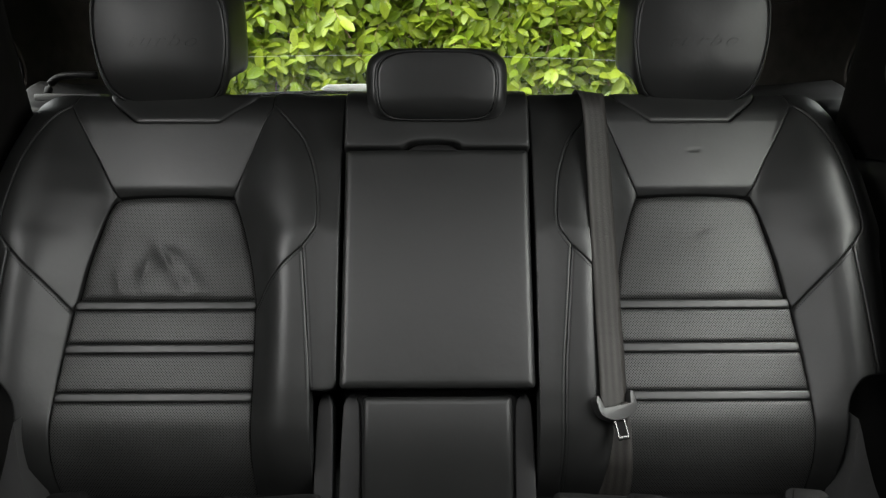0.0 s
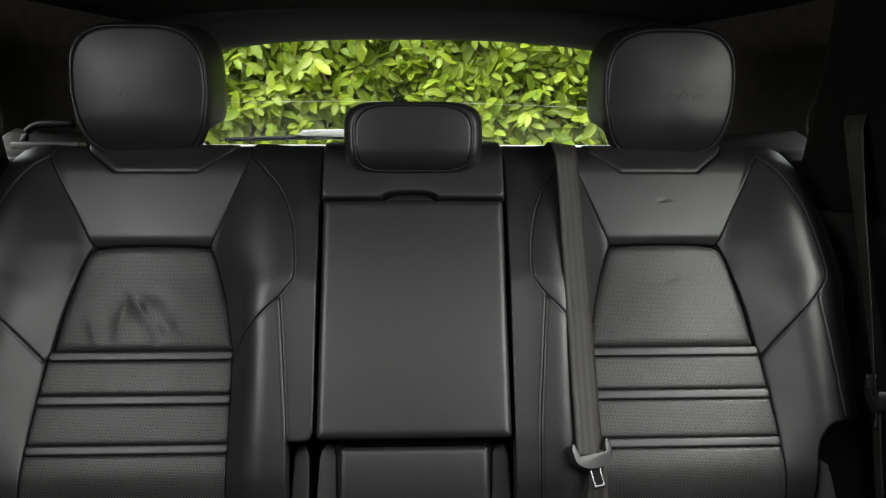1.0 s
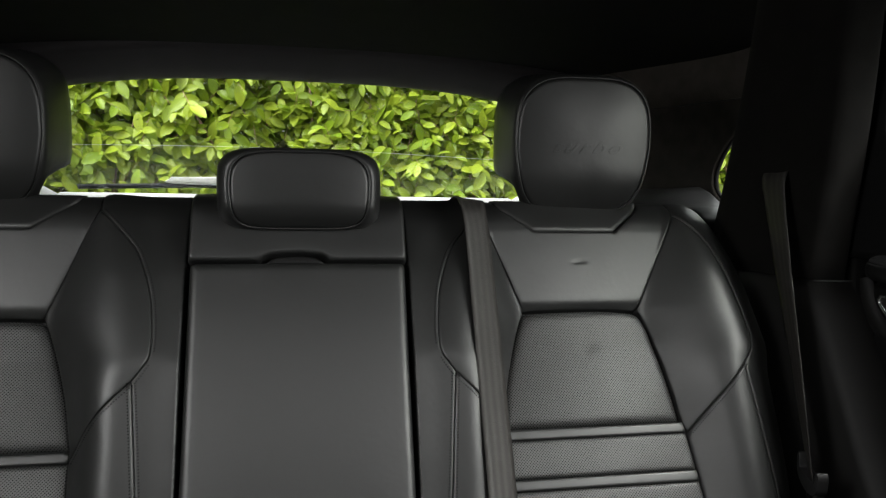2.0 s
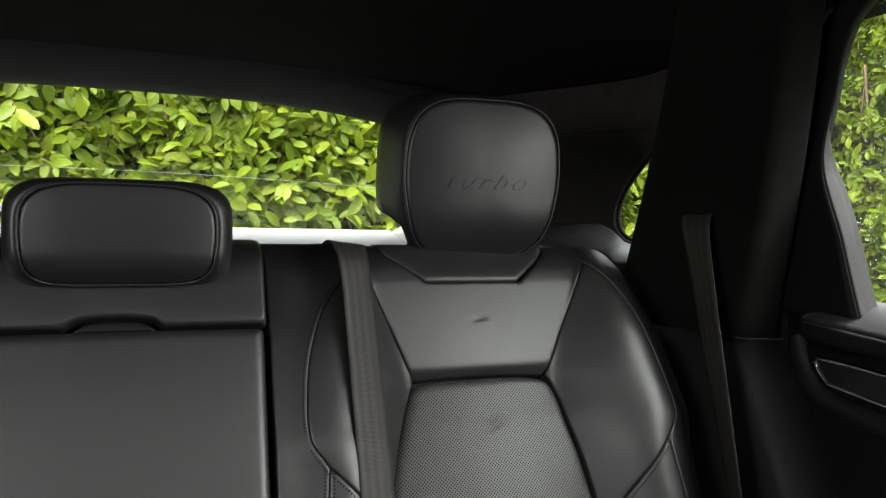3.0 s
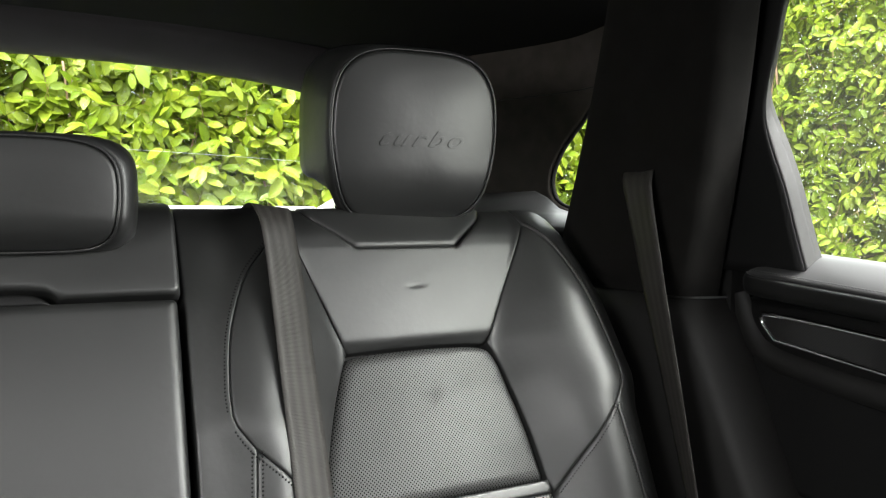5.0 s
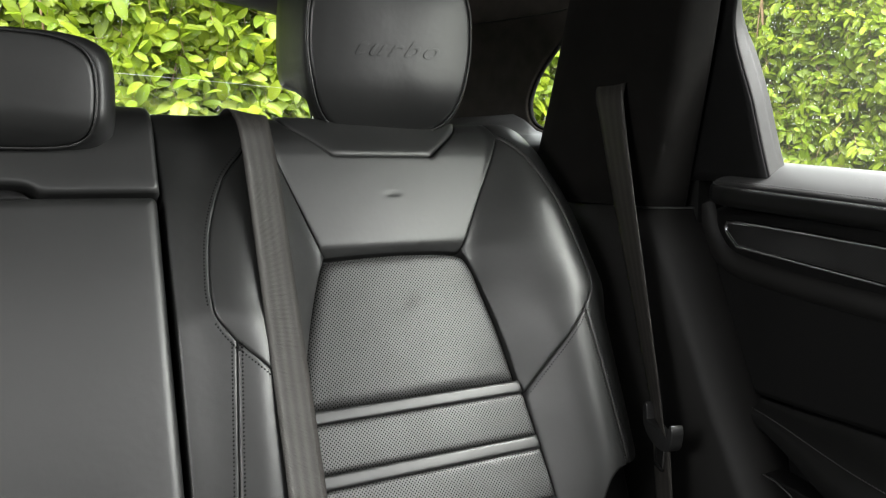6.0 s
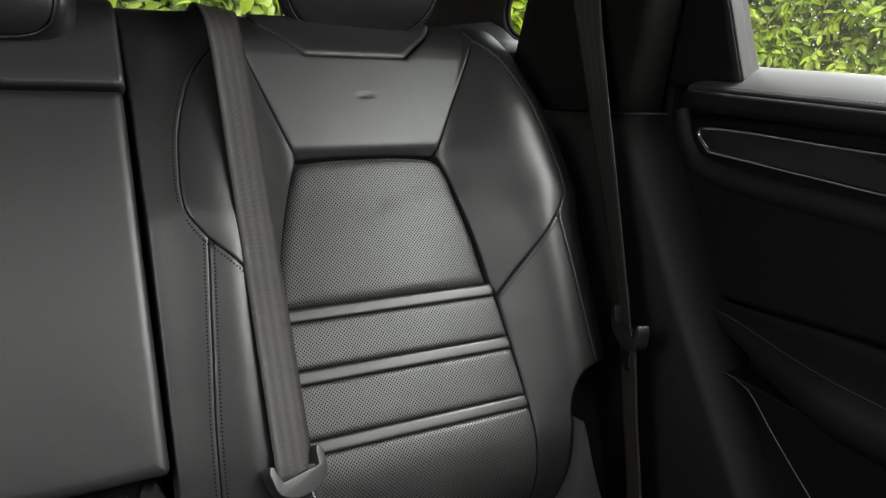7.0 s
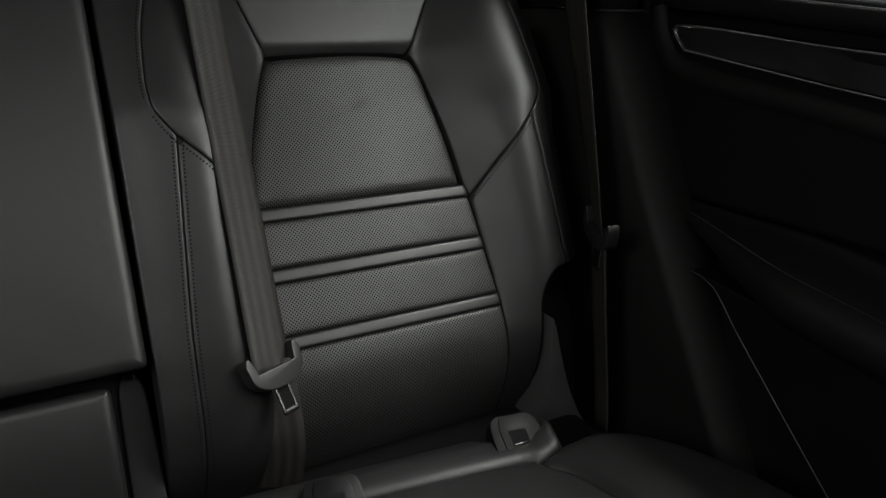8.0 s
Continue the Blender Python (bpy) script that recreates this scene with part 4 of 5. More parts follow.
for s in (1, -1):
    def flip(run):
        return [(s * a, b) for a, b in run]
    corner = [(0.536, 0.966), (0.594, 0.948), (0.635, 0.903), (0.663, 0.838), (0.681, 0.772), (0.700, 0.65), (0.705, 0.53)]
    upholstery("rear_strip", closed(flip([(0.165, 1.10), (0.57, 1.10)]), flip([(0.57, 1.10), (0.536, 0.966)]), flip([(0.536, 0.966), (0.500, 0.962), (0.465, 0.974), (0.165, 1.020)]), flip([(0.165, 1.020), (0.165, 1.10)])), lambda x, y: cushion_z(x, y) + 0.22 * np.clip(y - strip_front(x), 0, 0.03) - 0.5 * np.clip(y - strip_front(x) - 0.035, 0, None), LEATHER, cushion, roll=0.010, drop=0.008, grid=0.015)
    upholstery("seat_centre", closed(flip([(0.165, 1.020), (0.465, 0.974), (0.500, 0.962)]), flip([(0.500, 0.962), (0.527, 0.870), (0.55, 0.53)]), flip([(0.55, 0.53), (0.165, 0.53)]), flip([(0.165, 0.53), (0.165, 1.020)])), cushion_z, LEATHER, cushion, roll=0.006, drop=0.006, grid=0.02)
    upholstery("seat_bolster", closed(flip([(0.500, 0.962), (0.536, 0.966)]), flip(corner), flip([corner[-1], (0.55, 0.53)]), flip([(0.55, 0.53), (0.527, 0.870), (0.500, 0.962)])), cushion_z, LEATHER, cushion, roll=0.012, drop=0.012, grid=0.02)
    for d in (0.006, 0.012):
        pts = offset(spline(corner, 0.004), -d)
        stitches("stitching", np.column_stack([pts[:, 0] * s, pts[:, 1], cushion_z(pts[:, 0], pts[:, 1]) - (0.004 if d < 0.01 else 0.0005)]), (0, 0, 1), cushion)
    for cu in (0.500, 0.283):
        row_y, row_z = (1.000, 0.483) if cu > 0.4 else (1.004, 0.474)
        iso = thing("isofix_cover", "black plastic child-seat anchor cover in the cushion gap", "anchor cover", pose(s * cu, row_y, row_z - 0.005, 30, 0, s * -10) @ Matrix.Diagonal((0.86, 0.92, 0.9, 1)), "anchor covers")
        outer = closed([(-0.030, -0.028), (0.030, -0.028)], [(0.030, -0.028), (0.034, -0.024), (0.035, 0.0), (0.032, 0.022), (0.022, 0.030)], [(0.022, 0.030), (-0.022, 0.030)], [(-0.022, 0.030), (-0.032, 0.022), (-0.035, 0.0), (-0.034, -0.024), (-0.030, -0.028)], step=0.006)
        prism("plate", [tuple(q) for q in outer], -0.020, 0.004, "z", PLASTIC, iso, bevel=0.0025)
        inner = [(-0.022, -0.016), (0.022, -0.016), (0.023, 0.012), (0.019, 0.026), (-0.019, 0.026), (-0.023, 0.012)]
        lid = prism("lid", inner, 0.001, 0.0056, "z", PLASTIC, iso, bevel=0.0012)
        prism("slot", [(-0.0125, -0.013), (0.0125, -0.013), (0.0125, 0.008), (-0.0125, 0.008)], 0.003, 0.0060, "z", RUBBER, lid, bevel=0)
        tube("bar", [(-0.011, -0.011, 0.0064), (0.009, -0.010, 0.0064)], 0.0012, STEEL, iso, "bare steel bar")
box("seat_middle", -0.163, 0.163, 0.53, 1.06, 0.41, 0.465, LEATHER, cushion, bevel=0.015, segments=4)
box("base", -0.64, 0.64, 0.56, 1.28, FLOOR_Z, 0.440, PLASTIC, cushion, bevel=0.02)
# side fillers beside the backrest foot
for s in (1, -1):
    prism("trim_seat_side_" + ("right" if s > 0 else "left"), [(1.13, 0.30), (1.30, 0.30), (1.30, 0.62), (1.21, 0.62), (1.165, 0.50)], 0.575, 0.72, "x", PILLAR_PLASTIC, bevel=0.012, segments=3, shift=lambda c: Vector((s * c.x, c.y, c.z)))
    tagged(bpy.data.objects["trim_seat_side_" + ("right" if s > 0 else "left")], "black plastic filler beside the backrest foot", "trim", kind="structure")


# grey side trim that sweeps down beside the backrest foot
for s in (1, -1):
    word = "right" if s > 0 else "left"
    sweep = spline([(0.589, 0.580), (0.596, 0.560), (0.607, 0.522), (0.627, 0.467), (0.656, 0.416), (0.690, 0.370)], 0.010)
    outline = [(s * a, b) for a, b in sweep] + [(s * 0.69, 0.33), (s * 0.575, 0.33), (s * 0.575, 0.455), (s * 0.5875, 0.500)]
    tagged(prism("trim_seat_foot_" + word, outline, 1.058, 1.115, "y", GREY_PLASTIC, bevel=0.010, segments=2), "smooth grey plastic trim curving beside the backrest foot", "trim", kind="structure")


# ---- seat belts ----
def tongue(parent, m):
    """Belt tongue: plastic loop body with a steel blade."""
    body = closed([(-0.0370, 0.014), (-0.0345, -0.004), (-0.025, -0.013), (-0.012, -0.0175), (0.0, -0.0185), (0.012, -0.0175), (0.025, -0.013), (0.0345, -0.004), (0.0370, 0.014)], [(0.0370, 0.014), (0.034, 0.021), (0.030, 0.021), (0.0272, 0.014)], [(0.0272, 0.014), (0.0250, 0.003)], [(0.0250, 0.003), (-0.0250, 0.003)], [(-0.0250, 0.003), (-0.0272, 0.014)], [(-0.0272, 0.014), (-0.030, 0.021), (-0.034, 0.021), (-0.0370, 0.014)], step=0.004)
    o = prism("tongue_body", [tuple(q) for q in body], -0.007, 0.007, "z", TONGUE_PLASTIC, parent, "dark grey plastic tongue body", bevel=0.004, segments=3)
    o.matrix_local = m
    bm = bmesh.new()
    hole = [(-0.0076, -0.016), (-0.0074, -0.042), (0.0074, -0.042), (0.0076, -0.016)]
    ring_pts = [(-0.0100, -0.012), (-0.0096, -0.044), (0.0096, -0.044), (0.0100, -0.012)]
    for z in (-0.0012, 0.0012):
        a = [bm.verts.new((x, y, z)) for x, y in ring_pts]
        b = [bm.verts.new((x, y, z)) for x, y in hole]
        for i in range(4):
            bm.faces.new((a[i], a[(i + 1) % 4], b[(i + 1) % 4], b[i]))
        if z < 0:
            a0, b0 = a, b
    for i in range(4):
        bm.faces.new((a0[i], a0[(i + 1) % 4], a[(i + 1) % 4], a[i]))
        bm.faces.new((b0[i], b[i], b[(i + 1) % 4], b0[(i + 1) % 4]))
    bmesh.ops.recalc_face_normals(bm, faces=bm.faces)
    part("blade", bm, STEEL, o, "bare steel tongue blade", smooth=False)
    prism("blade_cover", [(-0.0074, -0.016), (-0.0072, -0.041), (0.0072, -0.041), (0.0074, -0.016)], -0.0010, 0.0004, "z", RUBBER, o, "black plastic centre of the blade", bevel=0)
    prism("blade_tip", [(-0.0100, -0.0442), (-0.009, -0.0475), (0.009, -0.0475), (0.0100, -0.0442)], -0.0022, 0.0022, "z", RUBBER, o, "black plastic tip", bevel=0.001)
    return o


def local(u, v, h):
    return tuple(SEAT @ Vector((u, v, h)))


belt = thing("seat_belt", "black woven seat belt hanging over the backrest with its tongue", "seat belt", group="seat belts")
run = spline([(0.243, 1.43, 0.96), (0.243, 1.375, 1.012), local(0.243, 0.474, -0.048), local(0.243, 0.450, -0.016), local(0.2445, 0.40, -0.005), local(0.246, 0.25, -0.004), local(0.248, 0.10, -0.006), local(0.250, -0.020, -0.010), local(0.251, -0.030, -0.014)], 0.01)
turn = [radians(np.interp(i / len(run), (0, 0.16, 0.3, 1), (4, 8, 28, 24))) for i in range(len(run))]
strap("webbing", run, [SEAT.to_3x3() @ Vector((math.cos(a), 0, -math.sin(a))) for a in turn], 0.046, WEBBING, belt)
run = spline([local(0.250, -0.018, -0.020), local(0.253, -0.05, -0.025), local(0.256, -0.10, -0.040), local(0.257, -0.14, -0.072), local(0.257, -0.18, -0.118)], 0.01)
strap("lower_webbing", run, SEAT.to_3x3() @ Vector((0.85, 0, 0.50)), 0.045, WEBBING, belt)
tongue(belt, SEAT @ pose(0.2505, -0.026, -0.004, -4, 22, 10) @ Matrix.Diagonal((0.9, 0.94, 1, 1)))

belt = thing("seat_belt", "black woven seat belt hanging from the rear pillar with its tongue", "seat belt", group="seat belts")
run = spline([(0.704, 1.214, 1.092), (0.690, 1.206, 1.082), (0.674, 1.196, 1.062), (0.668, 1.165, 0.965), (0.665, 1.122, 0.828), (0.661, 1.078, 0.690), (0.660, 1.070, 0.665)], 0.012)
n = len(run)
strap("webbing", run, [(-0.06 + 0.60 * i / n, 1.0 - 0.14 * i / n, 0.1) for i in range(n)], 0.047, WEBBING, belt)
run = spline([(0.661, 1.072, 0.668), (0.668, 1.068, 0.58), (0.678, 1.058, 0.45), (0.682, 1.052, 0.32)], 0.012)
strap("lower_webbing", run, (0.3, 0.93, 0.1), 0.044, WEBBING, belt)
across, along = Vector((0.30, 0.93, 0.10)).normalized(), Vector((0.05, 0.20, 0.97))
along = (along - across * along.dot(across)).normalized()
facing = across.cross(along)
tongue(belt, Matrix.Translation((0.658, 1.068, 0.676)) @ Matrix((across, along, facing)).transposed().to_4x4())
slot = prism("trim_belt_guide", [(1.176, 1.066), (1.250, 1.080), (1.246, 1.098), (1.172, 1.090)], 0.6890, 0.71, "x", HEADLINER_CLOTH, bevel=0.003, segments=3)
tagged(slot, "black plastic belt guide in the pillar", "belt guide", kind="structure")


# ---- rear door ----
door = thing("door_rear", "black leather rear door with chrome-framed carbon pull", "car door", kind="structure")


def door_skin(name, profile, mat, label="", y0=0.25, y1=1.112, end=0.02, steps=34, slope=0.0, back=0.84):
    """Door piece: a cross-section in (x, z) run along the car, rounded off at its rear end; slope lifts z towards the rear."""
    bm = bmesh.new()
    pr = spline(profile, 0.006)
    rows = []
    ys = np.concatenate([np.linspace(y0, y1 - end, steps), y1 - end + end * np.sin(np.linspace(0.2, 1, 7) * math.pi / 2)])
    for y in ys:
        k = 0.0 if y < y1 - end else 1 - math.sqrt(max(0, 1 - ((y - y1 + end) / end) ** 2))
        rows.append([bm.verts.new((x + k * min(end, 0.83 - x if x < 0.83 else 0), y, z + slope * (y - 1.0))) for x, z in pr] + [bm.verts.new((back, y, pr[-1][1] + slope * (y - 1.0))), bm.verts.new((back, y, pr[0][1] + slope * (y - 1.0)))])
    for a, b in zip(rows, rows[1:]):
        for j in range(len(a)):
            bm.faces.new((a[j], a[(j + 1) % len(a)], b[(j + 1) % len(a)], b[j]))
    bm.faces.new(rows[0]), bm.faces.new(rows[-1])
    bmesh.ops.recalc_face_normals(bm, faces=bm.faces)
    return part(name, bm, mat, door, label)


door_skin("top_ledge", [(0.815, 0.972), (0.795, 0.981), (0.780, 0.9805), (0.766, 0.9735), (0.752, 0.964), (0.7445, 0.9575), (0.7412, 0.9538), (0.7425, 0.951), (0.750, 0.949)], LIT_DOOR_LEATHER, "stitched leather ledge below the window, coloured lighter for skylight", end=0.045, slope=0.07)
door_skin("ledge_front", [(0.755, 0.953), (0.745, 0.9515), (0.7402, 0.9512), (0.7368, 0.948), (0.7355, 0.941), (0.7375, 0.933), (0.745, 0.928), (0.760, 0.926)], SHADED_DOOR_LEATHER, "leather roll under the ledge's seam, coloured darker for shade", end=0.045, slope=0.07)
door_skin("card", [(0.79, 0.9295), (0.772, 0.925), (0.765, 0.915), (0.766, 0.87), (0.7665, 0.80), (0.768, 0.715)], SOFT_PLASTIC, "dark door card", end=0.035, y1=1.128)
door_skin("lower_panel", [(0.79, 0.716), (0.775, 0.70), (0.770, 0.66), (0.765, 0.60), (0.757, 0.50), (0.752, 0.35), (0.76, 0.17)], SOFT_PLASTIC, "", end=0.06, y1=1.015)
for x, z in ((0.7438, 0.9576), (0.7378, 0.9501)):
    stitches("stitching", [(x - 0.0004, y, z + 0.07 * (y - 1)) for y in np.linspace(0.3, 1.085, 140)], (-0.8, 0, 0.6), door, wide=0.0005, thread=DARK_THREAD)
# raised curved moulding below the pull
mould = spline([(1.121, 0.932), (1.114, 0.912), (1.101, 0.887), (1.073, 0.864), (0.996, 0.851), (0.91, 0.843), (0.814, 0.832), (0.60, 0.808), (0.35, 0.780)], 0.015)
bm = bmesh.new()
prev = None
for i, (y, z) in enumerate(mould):
    t = mould[min(i + 1, len(mould) - 1)] - mould[max(i - 1, 0)]
    t = t / np.linalg.norm(t)
    nrm = np.array((t[1], -t[0]))
    rows = []
    for a, x in ((-0.014, 0.768), (-0.0115, 0.7625), (0.0, 0.7600), (0.0115, 0.762), (0.015, 0.768)):
        rows.append(bm.verts.new((x, y + nrm[0] * a, z + nrm[1] * a)))
    if prev:
        for j in range(4):
            bm.faces.new((prev[j], prev[j + 1], rows[j + 1], rows[j]))
    prev = rows
bmesh.ops.recalc_face_normals(bm, faces=bm.faces)
part("moulding", bm, PILLAR_PLASTIC, door, "raised leather border under the pull")
# pull: chrome frame round carbon inlay
PULL = [(1.0750, 0.9085), (1.0665, 0.8975), (1.055, 0.8865), (0.929, 0.873), (0.815, 0.861), (0.50, 0.831), (0.34, 0.818), (0.34, 0.882), (0.50, 0.888), (0.823, 0.900), (0.977, 0.910), (1.070, 0.9150)]
prism("inlay", PULL, 0.752, 0.775, "x", CARBON, door, "glossy carbon-fibre inlay", bevel=0)
ring_pts = [(0.7515, a, b) for a, b in closed([PULL[11], PULL[0]], PULL[0:3], PULL[2:7], PULL[6:8], PULL[7:], step=0.02)]
tube("chrome_frame", ring_pts, 0.0026, CHROME, door, "bright chrome frame", sides=8, ring=True)
prism("pull_cup", [(0.87, 0.900), (0.85, 0.892), (0.78, 0.885), (0.50, 0.872), (0.50, 0.889), (0.78, 0.898)], 0.7505, 0.7535, "x", PLASTIC, door, bevel=0.001)
# armrest
bm = bmesh.new()
rows = []
for y in np.linspace(0.25, 1.045, 40):
    k = smooth01(np.array((1.05 - y) / 0.22)).item()
    z = 0.700 - 0.122 * (1.03 - y)
    prof = [(0.775, z + 0.035), (0.765, z + 0.024), (0.745, z + 0.016), (0.715, z + 0.006), (0.700, z - 0.006), (0.697, z - 0.02), (0.703, z - 0.04), (0.735, z - 0.062), (0.775, z - 0.07)]
    rows.append([bm.verts.new((0.772 - (0.772 - a) * (0.25 + 0.75 * k) if a < 0.772 else a, y, z + (b - z) * (0.3 + 0.7 * k))) for a, b in spline(prof, 0.01)])
for a, b in zip(rows, rows[1:]):
    for j in range(len(a) - 1):
        bm.faces.new((a[j], a[j + 1], b[j + 1], b[j]))
    bm.faces.new((a[-1], a[0], b[0], b[-1]))
bm.faces.new(rows[0]), bm.faces.new(rows[-1])
bmesh.ops.recalc_face_normals(bm, faces=bm.faces)
part("armrest", bm, SHADED_DOOR_LEATHER, door, "stitched leather armrest")
pts = []
for y in np.linspace(0.3, 1.03, 120):
    k = smooth01(np.array((1.05 - y) / 0.22)).item()
    z = 0.700 - 0.122 * (1.03 - y)
    pts.append((0.772 - (0.772 - 0.712) * (0.25 + 0.75 * k), y, z + 0.0055 * (0.3 + 0.7 * k)))
stitches("stitching", pts, (-0.4, 0, 0.9), door, wide=0.0005, thread=DARK_THREAD)
# door pocket lip and speaker line
prism("pocket", [(0.992, 0.639), (0.957, 0.630), (0.912, 0.584), (0.80, 0.478), (0.70, 0.386), (0.66, 0.30), (0.25, 0.30), (0.25, 0.56), (0.60, 0.60)], 0.738, 0.772, "x", PLASTIC, door, "black plastic door pocket", bevel=0.006, segments=3)
tube("pocket_edge", [(0.7365, *q) for q in spline([(0.991, 0.638), (0.957, 0.629), (0.912, 0.583), (0.80, 0.477), (0.70, 0.385)], 0.02)], 0.0009, GREY_PLASTIC, door, "fine light edge of the pocket", sides=6)
# frame piece behind the glass and seals
def window_corner():
    """Curved corner of the window frame: flat plate by the pillar, a rounded step and a broad reveal that runs out to the glass."""
    heights = (0.962, 1.010, 1.060, 1.107, 1.138, 1.170, 1.221, 1.267, 1.309, 1.338)
    def edge(ys, dz):
        return spline(list(zip(np.arange(len(ys)), ys, [z + dz for z in heights])), 0.3)[:, 1:]
    rear = edge((1.131, 1.129, 1.122, 1.113, 1.109, 1.102, 1.093, 1.082, 1.058, 1.02), 0.0)
    front = edge((1.017, 1.033, 1.049, 1.068, 1.0765, 1.075, 1.063, 1.054, 1.034, 0.99), -0.003)
    glass = edge((1.013, 1.029, 1.045, 1.064, 1.080, 1.090, 1.088, 1.083, 1.073, 1.035), 0.001)
    rows = []
    for r, f, g in zip(rear, front, glass):
        pts = [(0.775, *(r + (0.014, 0))), (0.747, *(r + (0.011, 0))), (0.7475, *(r * 0.95 + f * 0.05)), (0.751, *(r * 0.5 + f * 0.5)), (0.7515, *(r * 0.12 + f * 0.88))]
        pts += [(0.753, *(f + (0.0005, 0))), (0.7575, *(f * 0.85 + g * 0.15)), (0.768, *(f * 0.45 + g * 0.55)), (0.7775, *g), (0.7785, *(g + (0.02, 0)))]
        rows.append(pts)
    def skin(name, first, last, mat, label):
        m = bmesh.new()
        grid = [[m.verts.new(q) for q in r[first:last]] + [m.verts.new((0.7788, r[last - 1][1] + 0.016, r[last - 1][2])), m.verts.new((0.7788, r[first][1] + 0.018, r[first][2]))] for r in rows]
        for a, b in zip(grid, grid[1:]):
            for k in range(len(a)):
                m.faces.new((a[k], a[(k + 1) % len(a)], b[(k + 1) % len(a)], b[k]))
        m.faces.new(grid[0]), m.faces.new(grid[-1])
        bmesh.ops.remove_doubles(m, verts=m.verts, dist=1e-5)
        bmesh.ops.recalc_face_normals(m, faces=m.faces)
        return part(name, m, mat, door, label)
    skin("corner_plate", 0, 6, SOFT_PLASTIC, "matt black corner plate of the window frame")
    skin("window_reveal", 5, 10, REVEAL_PLASTIC, "smooth grey reveal beside the glass")


window_corner()
seal_run = spline([(1.135, 0.955), (1.1325, 1.03), (1.118, 1.112), (1.107, 1.176), (1.087, 1.267), (1.062, 1.318), (1.02, 1.35)], 0.012)
tube("door_seal", [(0.742, q[0] + 0.011, q[1]) for q in seal_run], 0.0045, RUBBER, door, "black rubber door seal")
tube("seal_lip", [(0.7355, q[0] + 0.013, q[1]) for q in seal_run], 0.0012, GREY_PLASTIC, door, "fine pale lip of the seal", sides=6)
prism("roof_seal", [(0.25, 1.334), (1.02, 1.334), (1.02, 1.36), (0.25, 1.36)], 0.755, 0.79, "x", RUBBER, door, bevel=0.008)
door_pane = prism("pane", [(0.27, 0.90), (1.04, 0.965), (1.104, 1.15), (1.100, 1.28), (1.06, 1.338), (0.27, 1.338)], 0.7795, 0.7835, "x", WET_GLASS, door, "rain-spotted clear glass", bevel=0)
door_pane.visible_shadow = False


# ---- rain on the glass ----
def rain(name, spot, count, seed, parent_label, small=0.0006, big=0.0022):
    """Drops as flattened caps; spot(rng) gives a place on the pane and its outward normal."""
    rng = np.random.default_rng(seed)
    verts, faces = [], []
    for _ in range(count):
        c, nrm = spot(rng)
        nrm = Vector(nrm).normalized()
        a = nrm.cross(Vector((0.2, 0.3, 0.9))).normalized()
        b = nrm.cross(a)
        r = small + (big - small) * rng.random() ** 3
        o = len(verts)
        st = 1 + 0.5 * rng.random()
        for k in range(6):
            w = k * math.pi / 3
            verts.append(Vector(c) + a * r * math.cos(w) + b * r * st * math.sin(w))
        for k in range(6):
            w = k * math.pi / 3
            verts.append(Vector(c) + (a * math.cos(w) + b * st * math.sin(w)) * r * 0.65 + nrm * r * 0.4)
        verts.append(Vector(c) + nrm * r * 0.55)
        for k in range(6):
            n = (k + 1) % 6
            faces += [(o + k, o + n, o + 6 + n, o + 6 + k), (o + 6 + k, o + 6 + n, o + 12)]
        faces.append(tuple(o + 5 - k for k in range(6)))
    ob = from_lists(name, verts, faces, WATER)
    return tagged(ob, parent_label, "rain drops", kind="stuff")


def on_rear(rng):
    z = 1.045 + 0.27 * rng.random() ** 1.6
    return (rng.uniform(-0.55, 0.55), glass_y(z) + 0.0045, z), (0, 1, 0.6)


def on_door(rng):
    return (0.784, rng.uniform(0.55, 1.06), rng.uniform(0.972, 1.33)), (1, 0, 0.05)


def on_quarter(rng):
    return (0.8165, rng.uniform(1.40, 1.55), rng.uniform(1.03, 1.22)), (1, 0, 0)


rain("rain_drops", on_rear, 5200, 3, "small clear rain drops on the rear glass", 0.0003, 0.0011)
rain("rain_drops", on_door, 5200, 4, "small clear rain drops on the door glass", 0.0004, 0.0011)
rain("rain_drops", on_quarter, 220, 5, "small clear rain drops on the side glass", 0.0005, 0.0018)


# ---- laurel hedges outside ----
def leaf_shape():
    """One laurel leaf 1 long along y: folded on its midrib, tip drooping. Returns points and faces."""
    pts, faces = [], []
    for t, w in ((0.0, 0.02), (0.15, 0.15), (0.4, 0.235), (0.68, 0.225), (0.9, 0.115), (1.0, 0.008)):
        droop = -0.16 * t * t
        pts += [(-w, t, droop + 0.35 * w), (0, t, droop), (w, t, droop + 0.35 * w)]
    for i in range(5):
        a = i * 3
        faces += [(a, a + 1, a + 4, a + 3), (a + 1, a + 2, a + 5, a + 4)]
    return np.array(pts), faces


LEAF_PTS, LEAF_FACES = leaf_shape()


def unit(v):
    return v / (np.linalg.norm(v) + 1e-9)


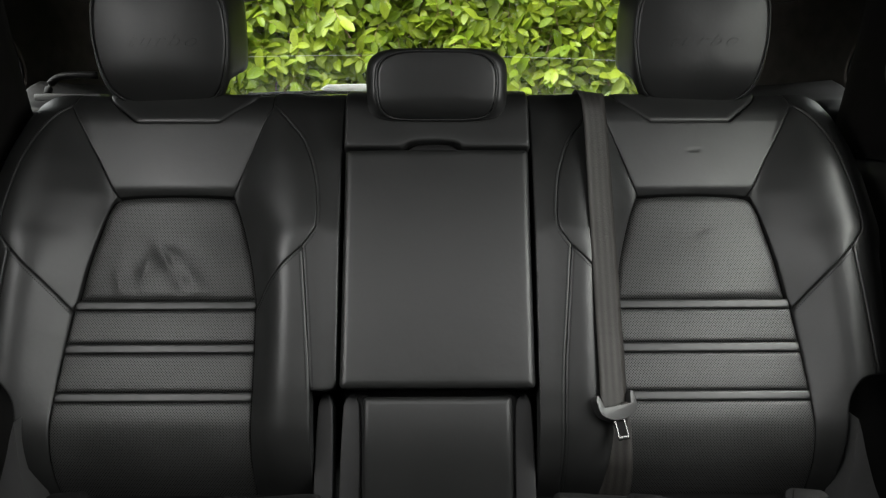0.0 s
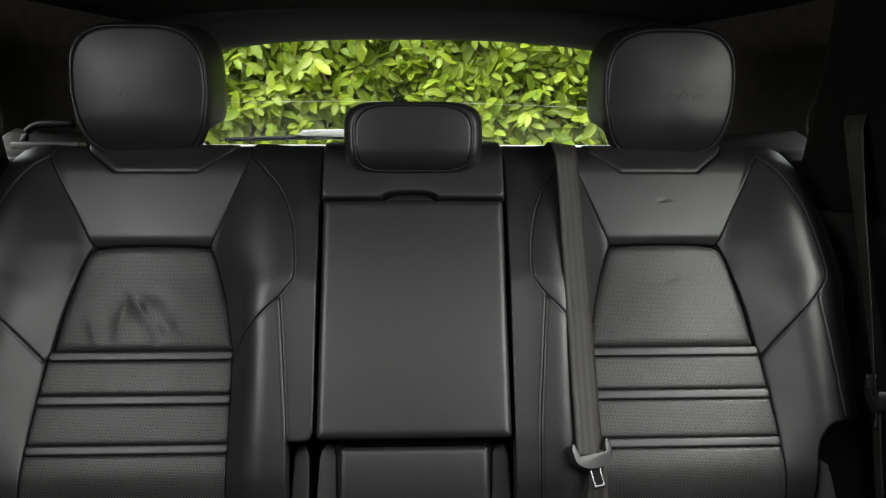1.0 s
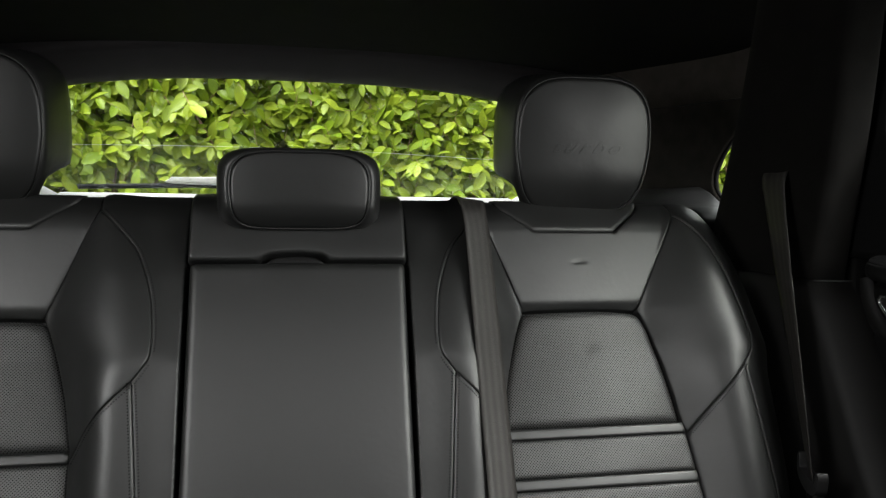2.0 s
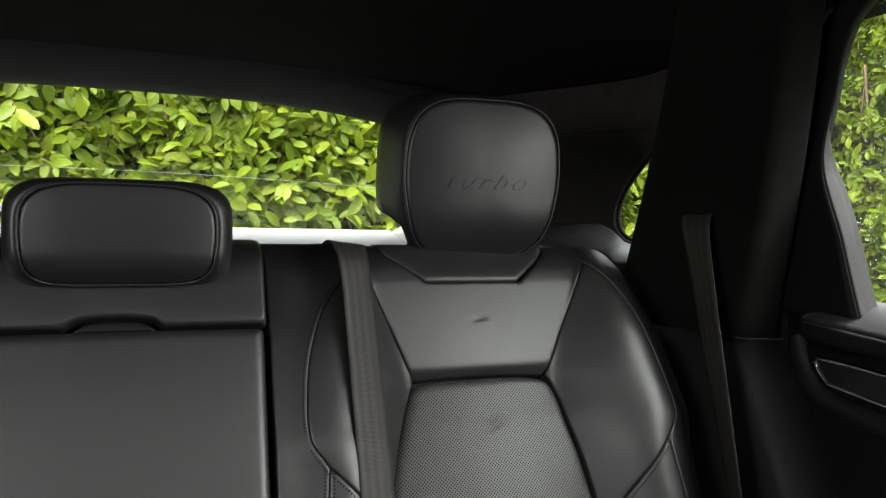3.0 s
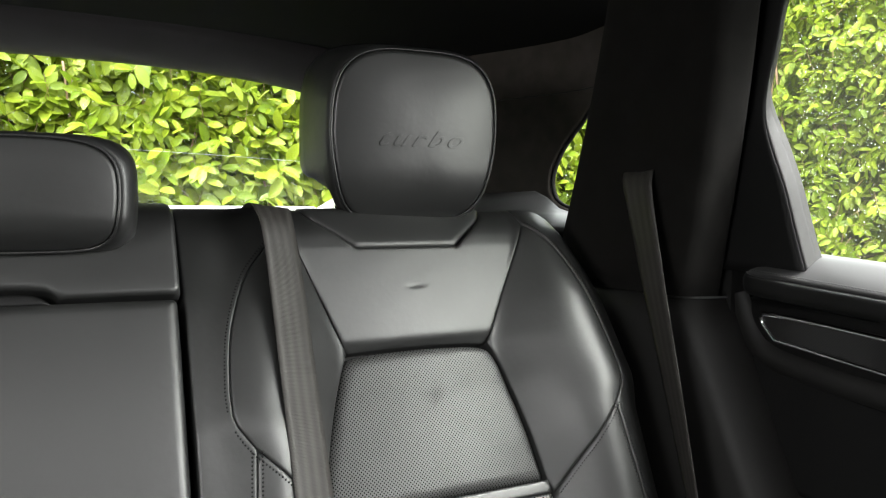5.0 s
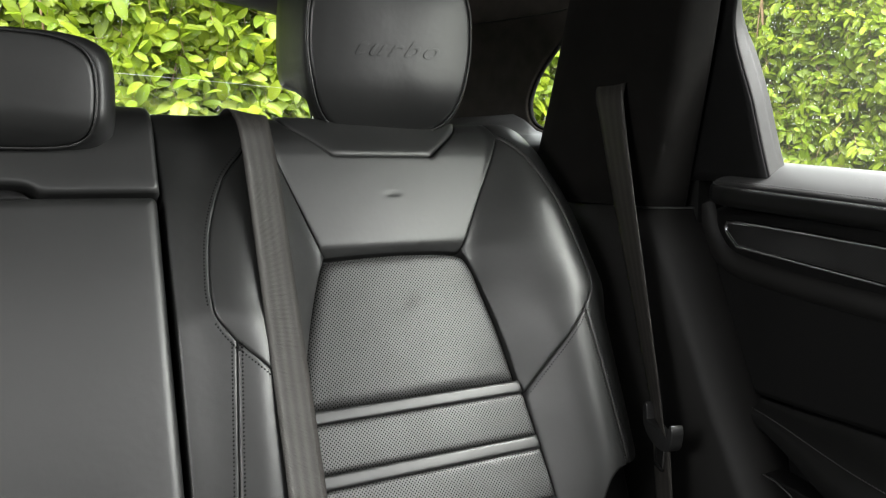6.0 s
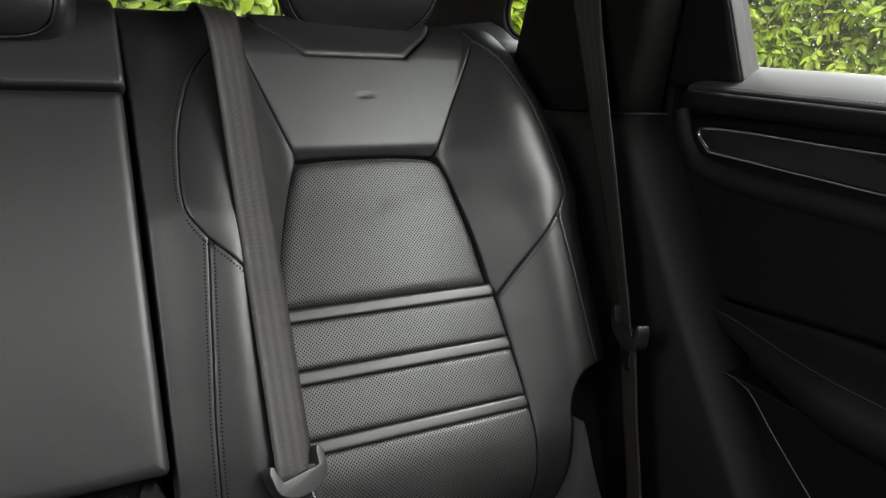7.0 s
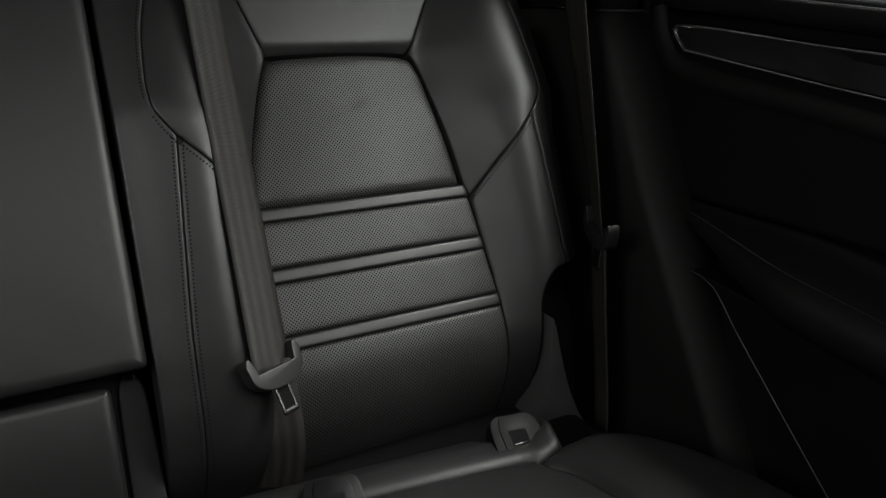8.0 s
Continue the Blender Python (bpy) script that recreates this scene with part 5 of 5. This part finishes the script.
def sprays(rng, count, span, height, seed, depth, bumps, leaf):
    """Leafy shoots over a hedge front: x along the hedge, -y out of it, z up. Gives leaf matrices, their depth, and stems."""
    leaves, stems = [], []
    while len(leaves) < count:
        a, z = rng.uniform(*span), rng.uniform(*height)
        front = bumps * (noise.noise(Vector((a * 1.7, z * 1.7, seed))) + 0.5 * noise.noise(Vector((a * 5, z * 5, seed + 4))))
        root = np.array((a, depth * rng.random() ** 1.3 + front, z))
        axis = unit(np.array((rng.normal(0, 0.7), -rng.uniform(0.1, 0.7), rng.normal(0.25, 0.6))))
        across = unit(np.cross(axis, (rng.normal(0, 0.3), -1, rng.normal(0, 0.3))))
        long = leaf * rng.uniform(0.09, 0.20)
        stems.append((root - axis * 0.05, root + axis * long))
        n = rng.integers(5, 9)
        for i in range(n):
            side = across * (1 if i % 2 else -1)
            t = (i + 0.5) / n
            way = unit(axis * (0.25 + 0.9 * t * t) + side * rng.uniform(0.6, 1.0) + np.array((0, -0.15, -rng.uniform(0.1, 0.75))) + rng.normal(0, 0.15, 3))
            face = np.array((0, -0.78, 0.62)) + rng.normal(0, 0.33, 3)
            face = unit(face - way * (face @ way))
            size = leaf * rng.uniform(0.058, 0.096) * (0.72 if t > 0.85 or rng.random() < 0.12 else 1.0)
            m = np.eye(4)
            m[:3, 0], m[:3, 1], m[:3, 2], m[:3, 3] = np.cross(way, face) * size, way * size, face * size, root + axis * long * t
            leaves.append((m[1, 3], m))
    return leaves, stems


def hedge(name, m, span, height, count, seed, label, leaf=1.0):
    """Laurel hedge: its front faces -y in its own frame. Dark twiggy heart, twigs, and leaves of which the front ones are parts."""
    rng = np.random.default_rng(seed)
    hd = thing(name, label, "hedge", m)
    heart = bmesh.new()
    na, nz = 60, 36
    rows = [[heart.verts.new((a, 0.28 + 0.08 * noise.noise(Vector((a * 3, z * 3, seed))), z)) for a in np.linspace(span[0] - 0.1, span[1] + 0.1, na)] for z in np.linspace(GROUND_Z, height[1] + 0.05, nz)]
    back = [[heart.verts.new((v.co.x, 0.9, v.co.z)) for v in r] for r in (rows[0], rows[-1])]
    for r0, r1 in zip(rows, rows[1:]):
        for j in range(na - 1):
            heart.faces.new((r0[j], r0[j + 1], r1[j + 1], r1[j]))
    for j in range(na - 1):
        heart.faces.new((back[0][j], back[0][j + 1], rows[0][j + 1], rows[0][j]))
        heart.faces.new((rows[-1][j], rows[-1][j + 1], back[1][j + 1], back[1][j]))
        heart.faces.new((back[1][j], back[1][j + 1], back[0][j + 1], back[0][j]))
    bmesh.ops.recalc_face_normals(heart, faces=heart.faces)
    part("heart", heart, HEDGE_SHADE, hd, "dark inner growth")
    for i in range(26):
        a, z = rng.uniform(*span), rng.uniform(height[0] - 0.3, height[1] - 0.6)
        lean = rng.normal(0, 0.25)
        tube("twig", spline([(a, 0.16, z), (a + lean * 0.3, 0.06, z + 0.25), (a + lean * 0.7, -0.02 + 0.05 * rng.random(), z + 0.55)], 0.08), rng.uniform(0.003, 0.007), BARK, hd, sides=6)
    leaves, stems = sprays(rng, count, span, height, seed, 0.24, 0.09, leaf)
    leaves.sort(key=lambda q: q[0])
    low_leaves, low_stems = sprays(rng, 7000, span, (GROUND_Z + 0.04, height[0]), seed, 0.24, 0.09, 1.1)
    leaves += low_leaves
    stems += low_stems
    sv, sf = [], []
    for a, b in stems:
        o = len(sv)
        for c, r in ((a, 0.0022), (b, 0.0012)):
            sv += [c + np.array(d) * r for d in ((1, 0, 0), (-0.5, -0.8, 0.3), (-0.5, 0.6, -0.6))]
        sf += [(o, o + 1, o + 4, o + 3), (o + 1, o + 2, o + 5, o + 4), (o + 2, o, o + 3, o + 5)]
    tagged(from_lists("stems", sv, sf, STEM, hd), kind="stuff")
    me = bpy.data.meshes.new("leaf")
    me.from_pydata([tuple(p) for p in LEAF_PTS], [], LEAF_FACES)
    me.materials.append(LEAF)
    me.shade_smooth()
    for _, w in leaves[:260]:
        o = new("leaf", me)
        o.parent = hd
        o.matrix_local = Matrix(w.tolist())
    verts, faces = [], []
    k = len(LEAF_PTS)
    for i, (_, w) in enumerate(leaves[260:]):
        verts.append(LEAF_PTS @ w[:3, :3].T + w[:3, 3])
        faces += [tuple(j + i * k for j in f) for f in LEAF_FACES]
    tagged(from_lists("foliage", np.vstack(verts), faces, LEAF, hd), kind="stuff")
    return hd


hedge("hedge", pose(0, 3.45, 0), (-1.5, 3.6), (0.70, 1.80), 25000, 11, "dense green laurel hedge wet with rain behind the car")
hedge("hedge", pose(3.3, 0, 0, 0, 0, -90), (-3.5, -0.6), (0.45, 2.45), 26000, 12, "dense green laurel hedge wet with rain beside the car", 0.72)
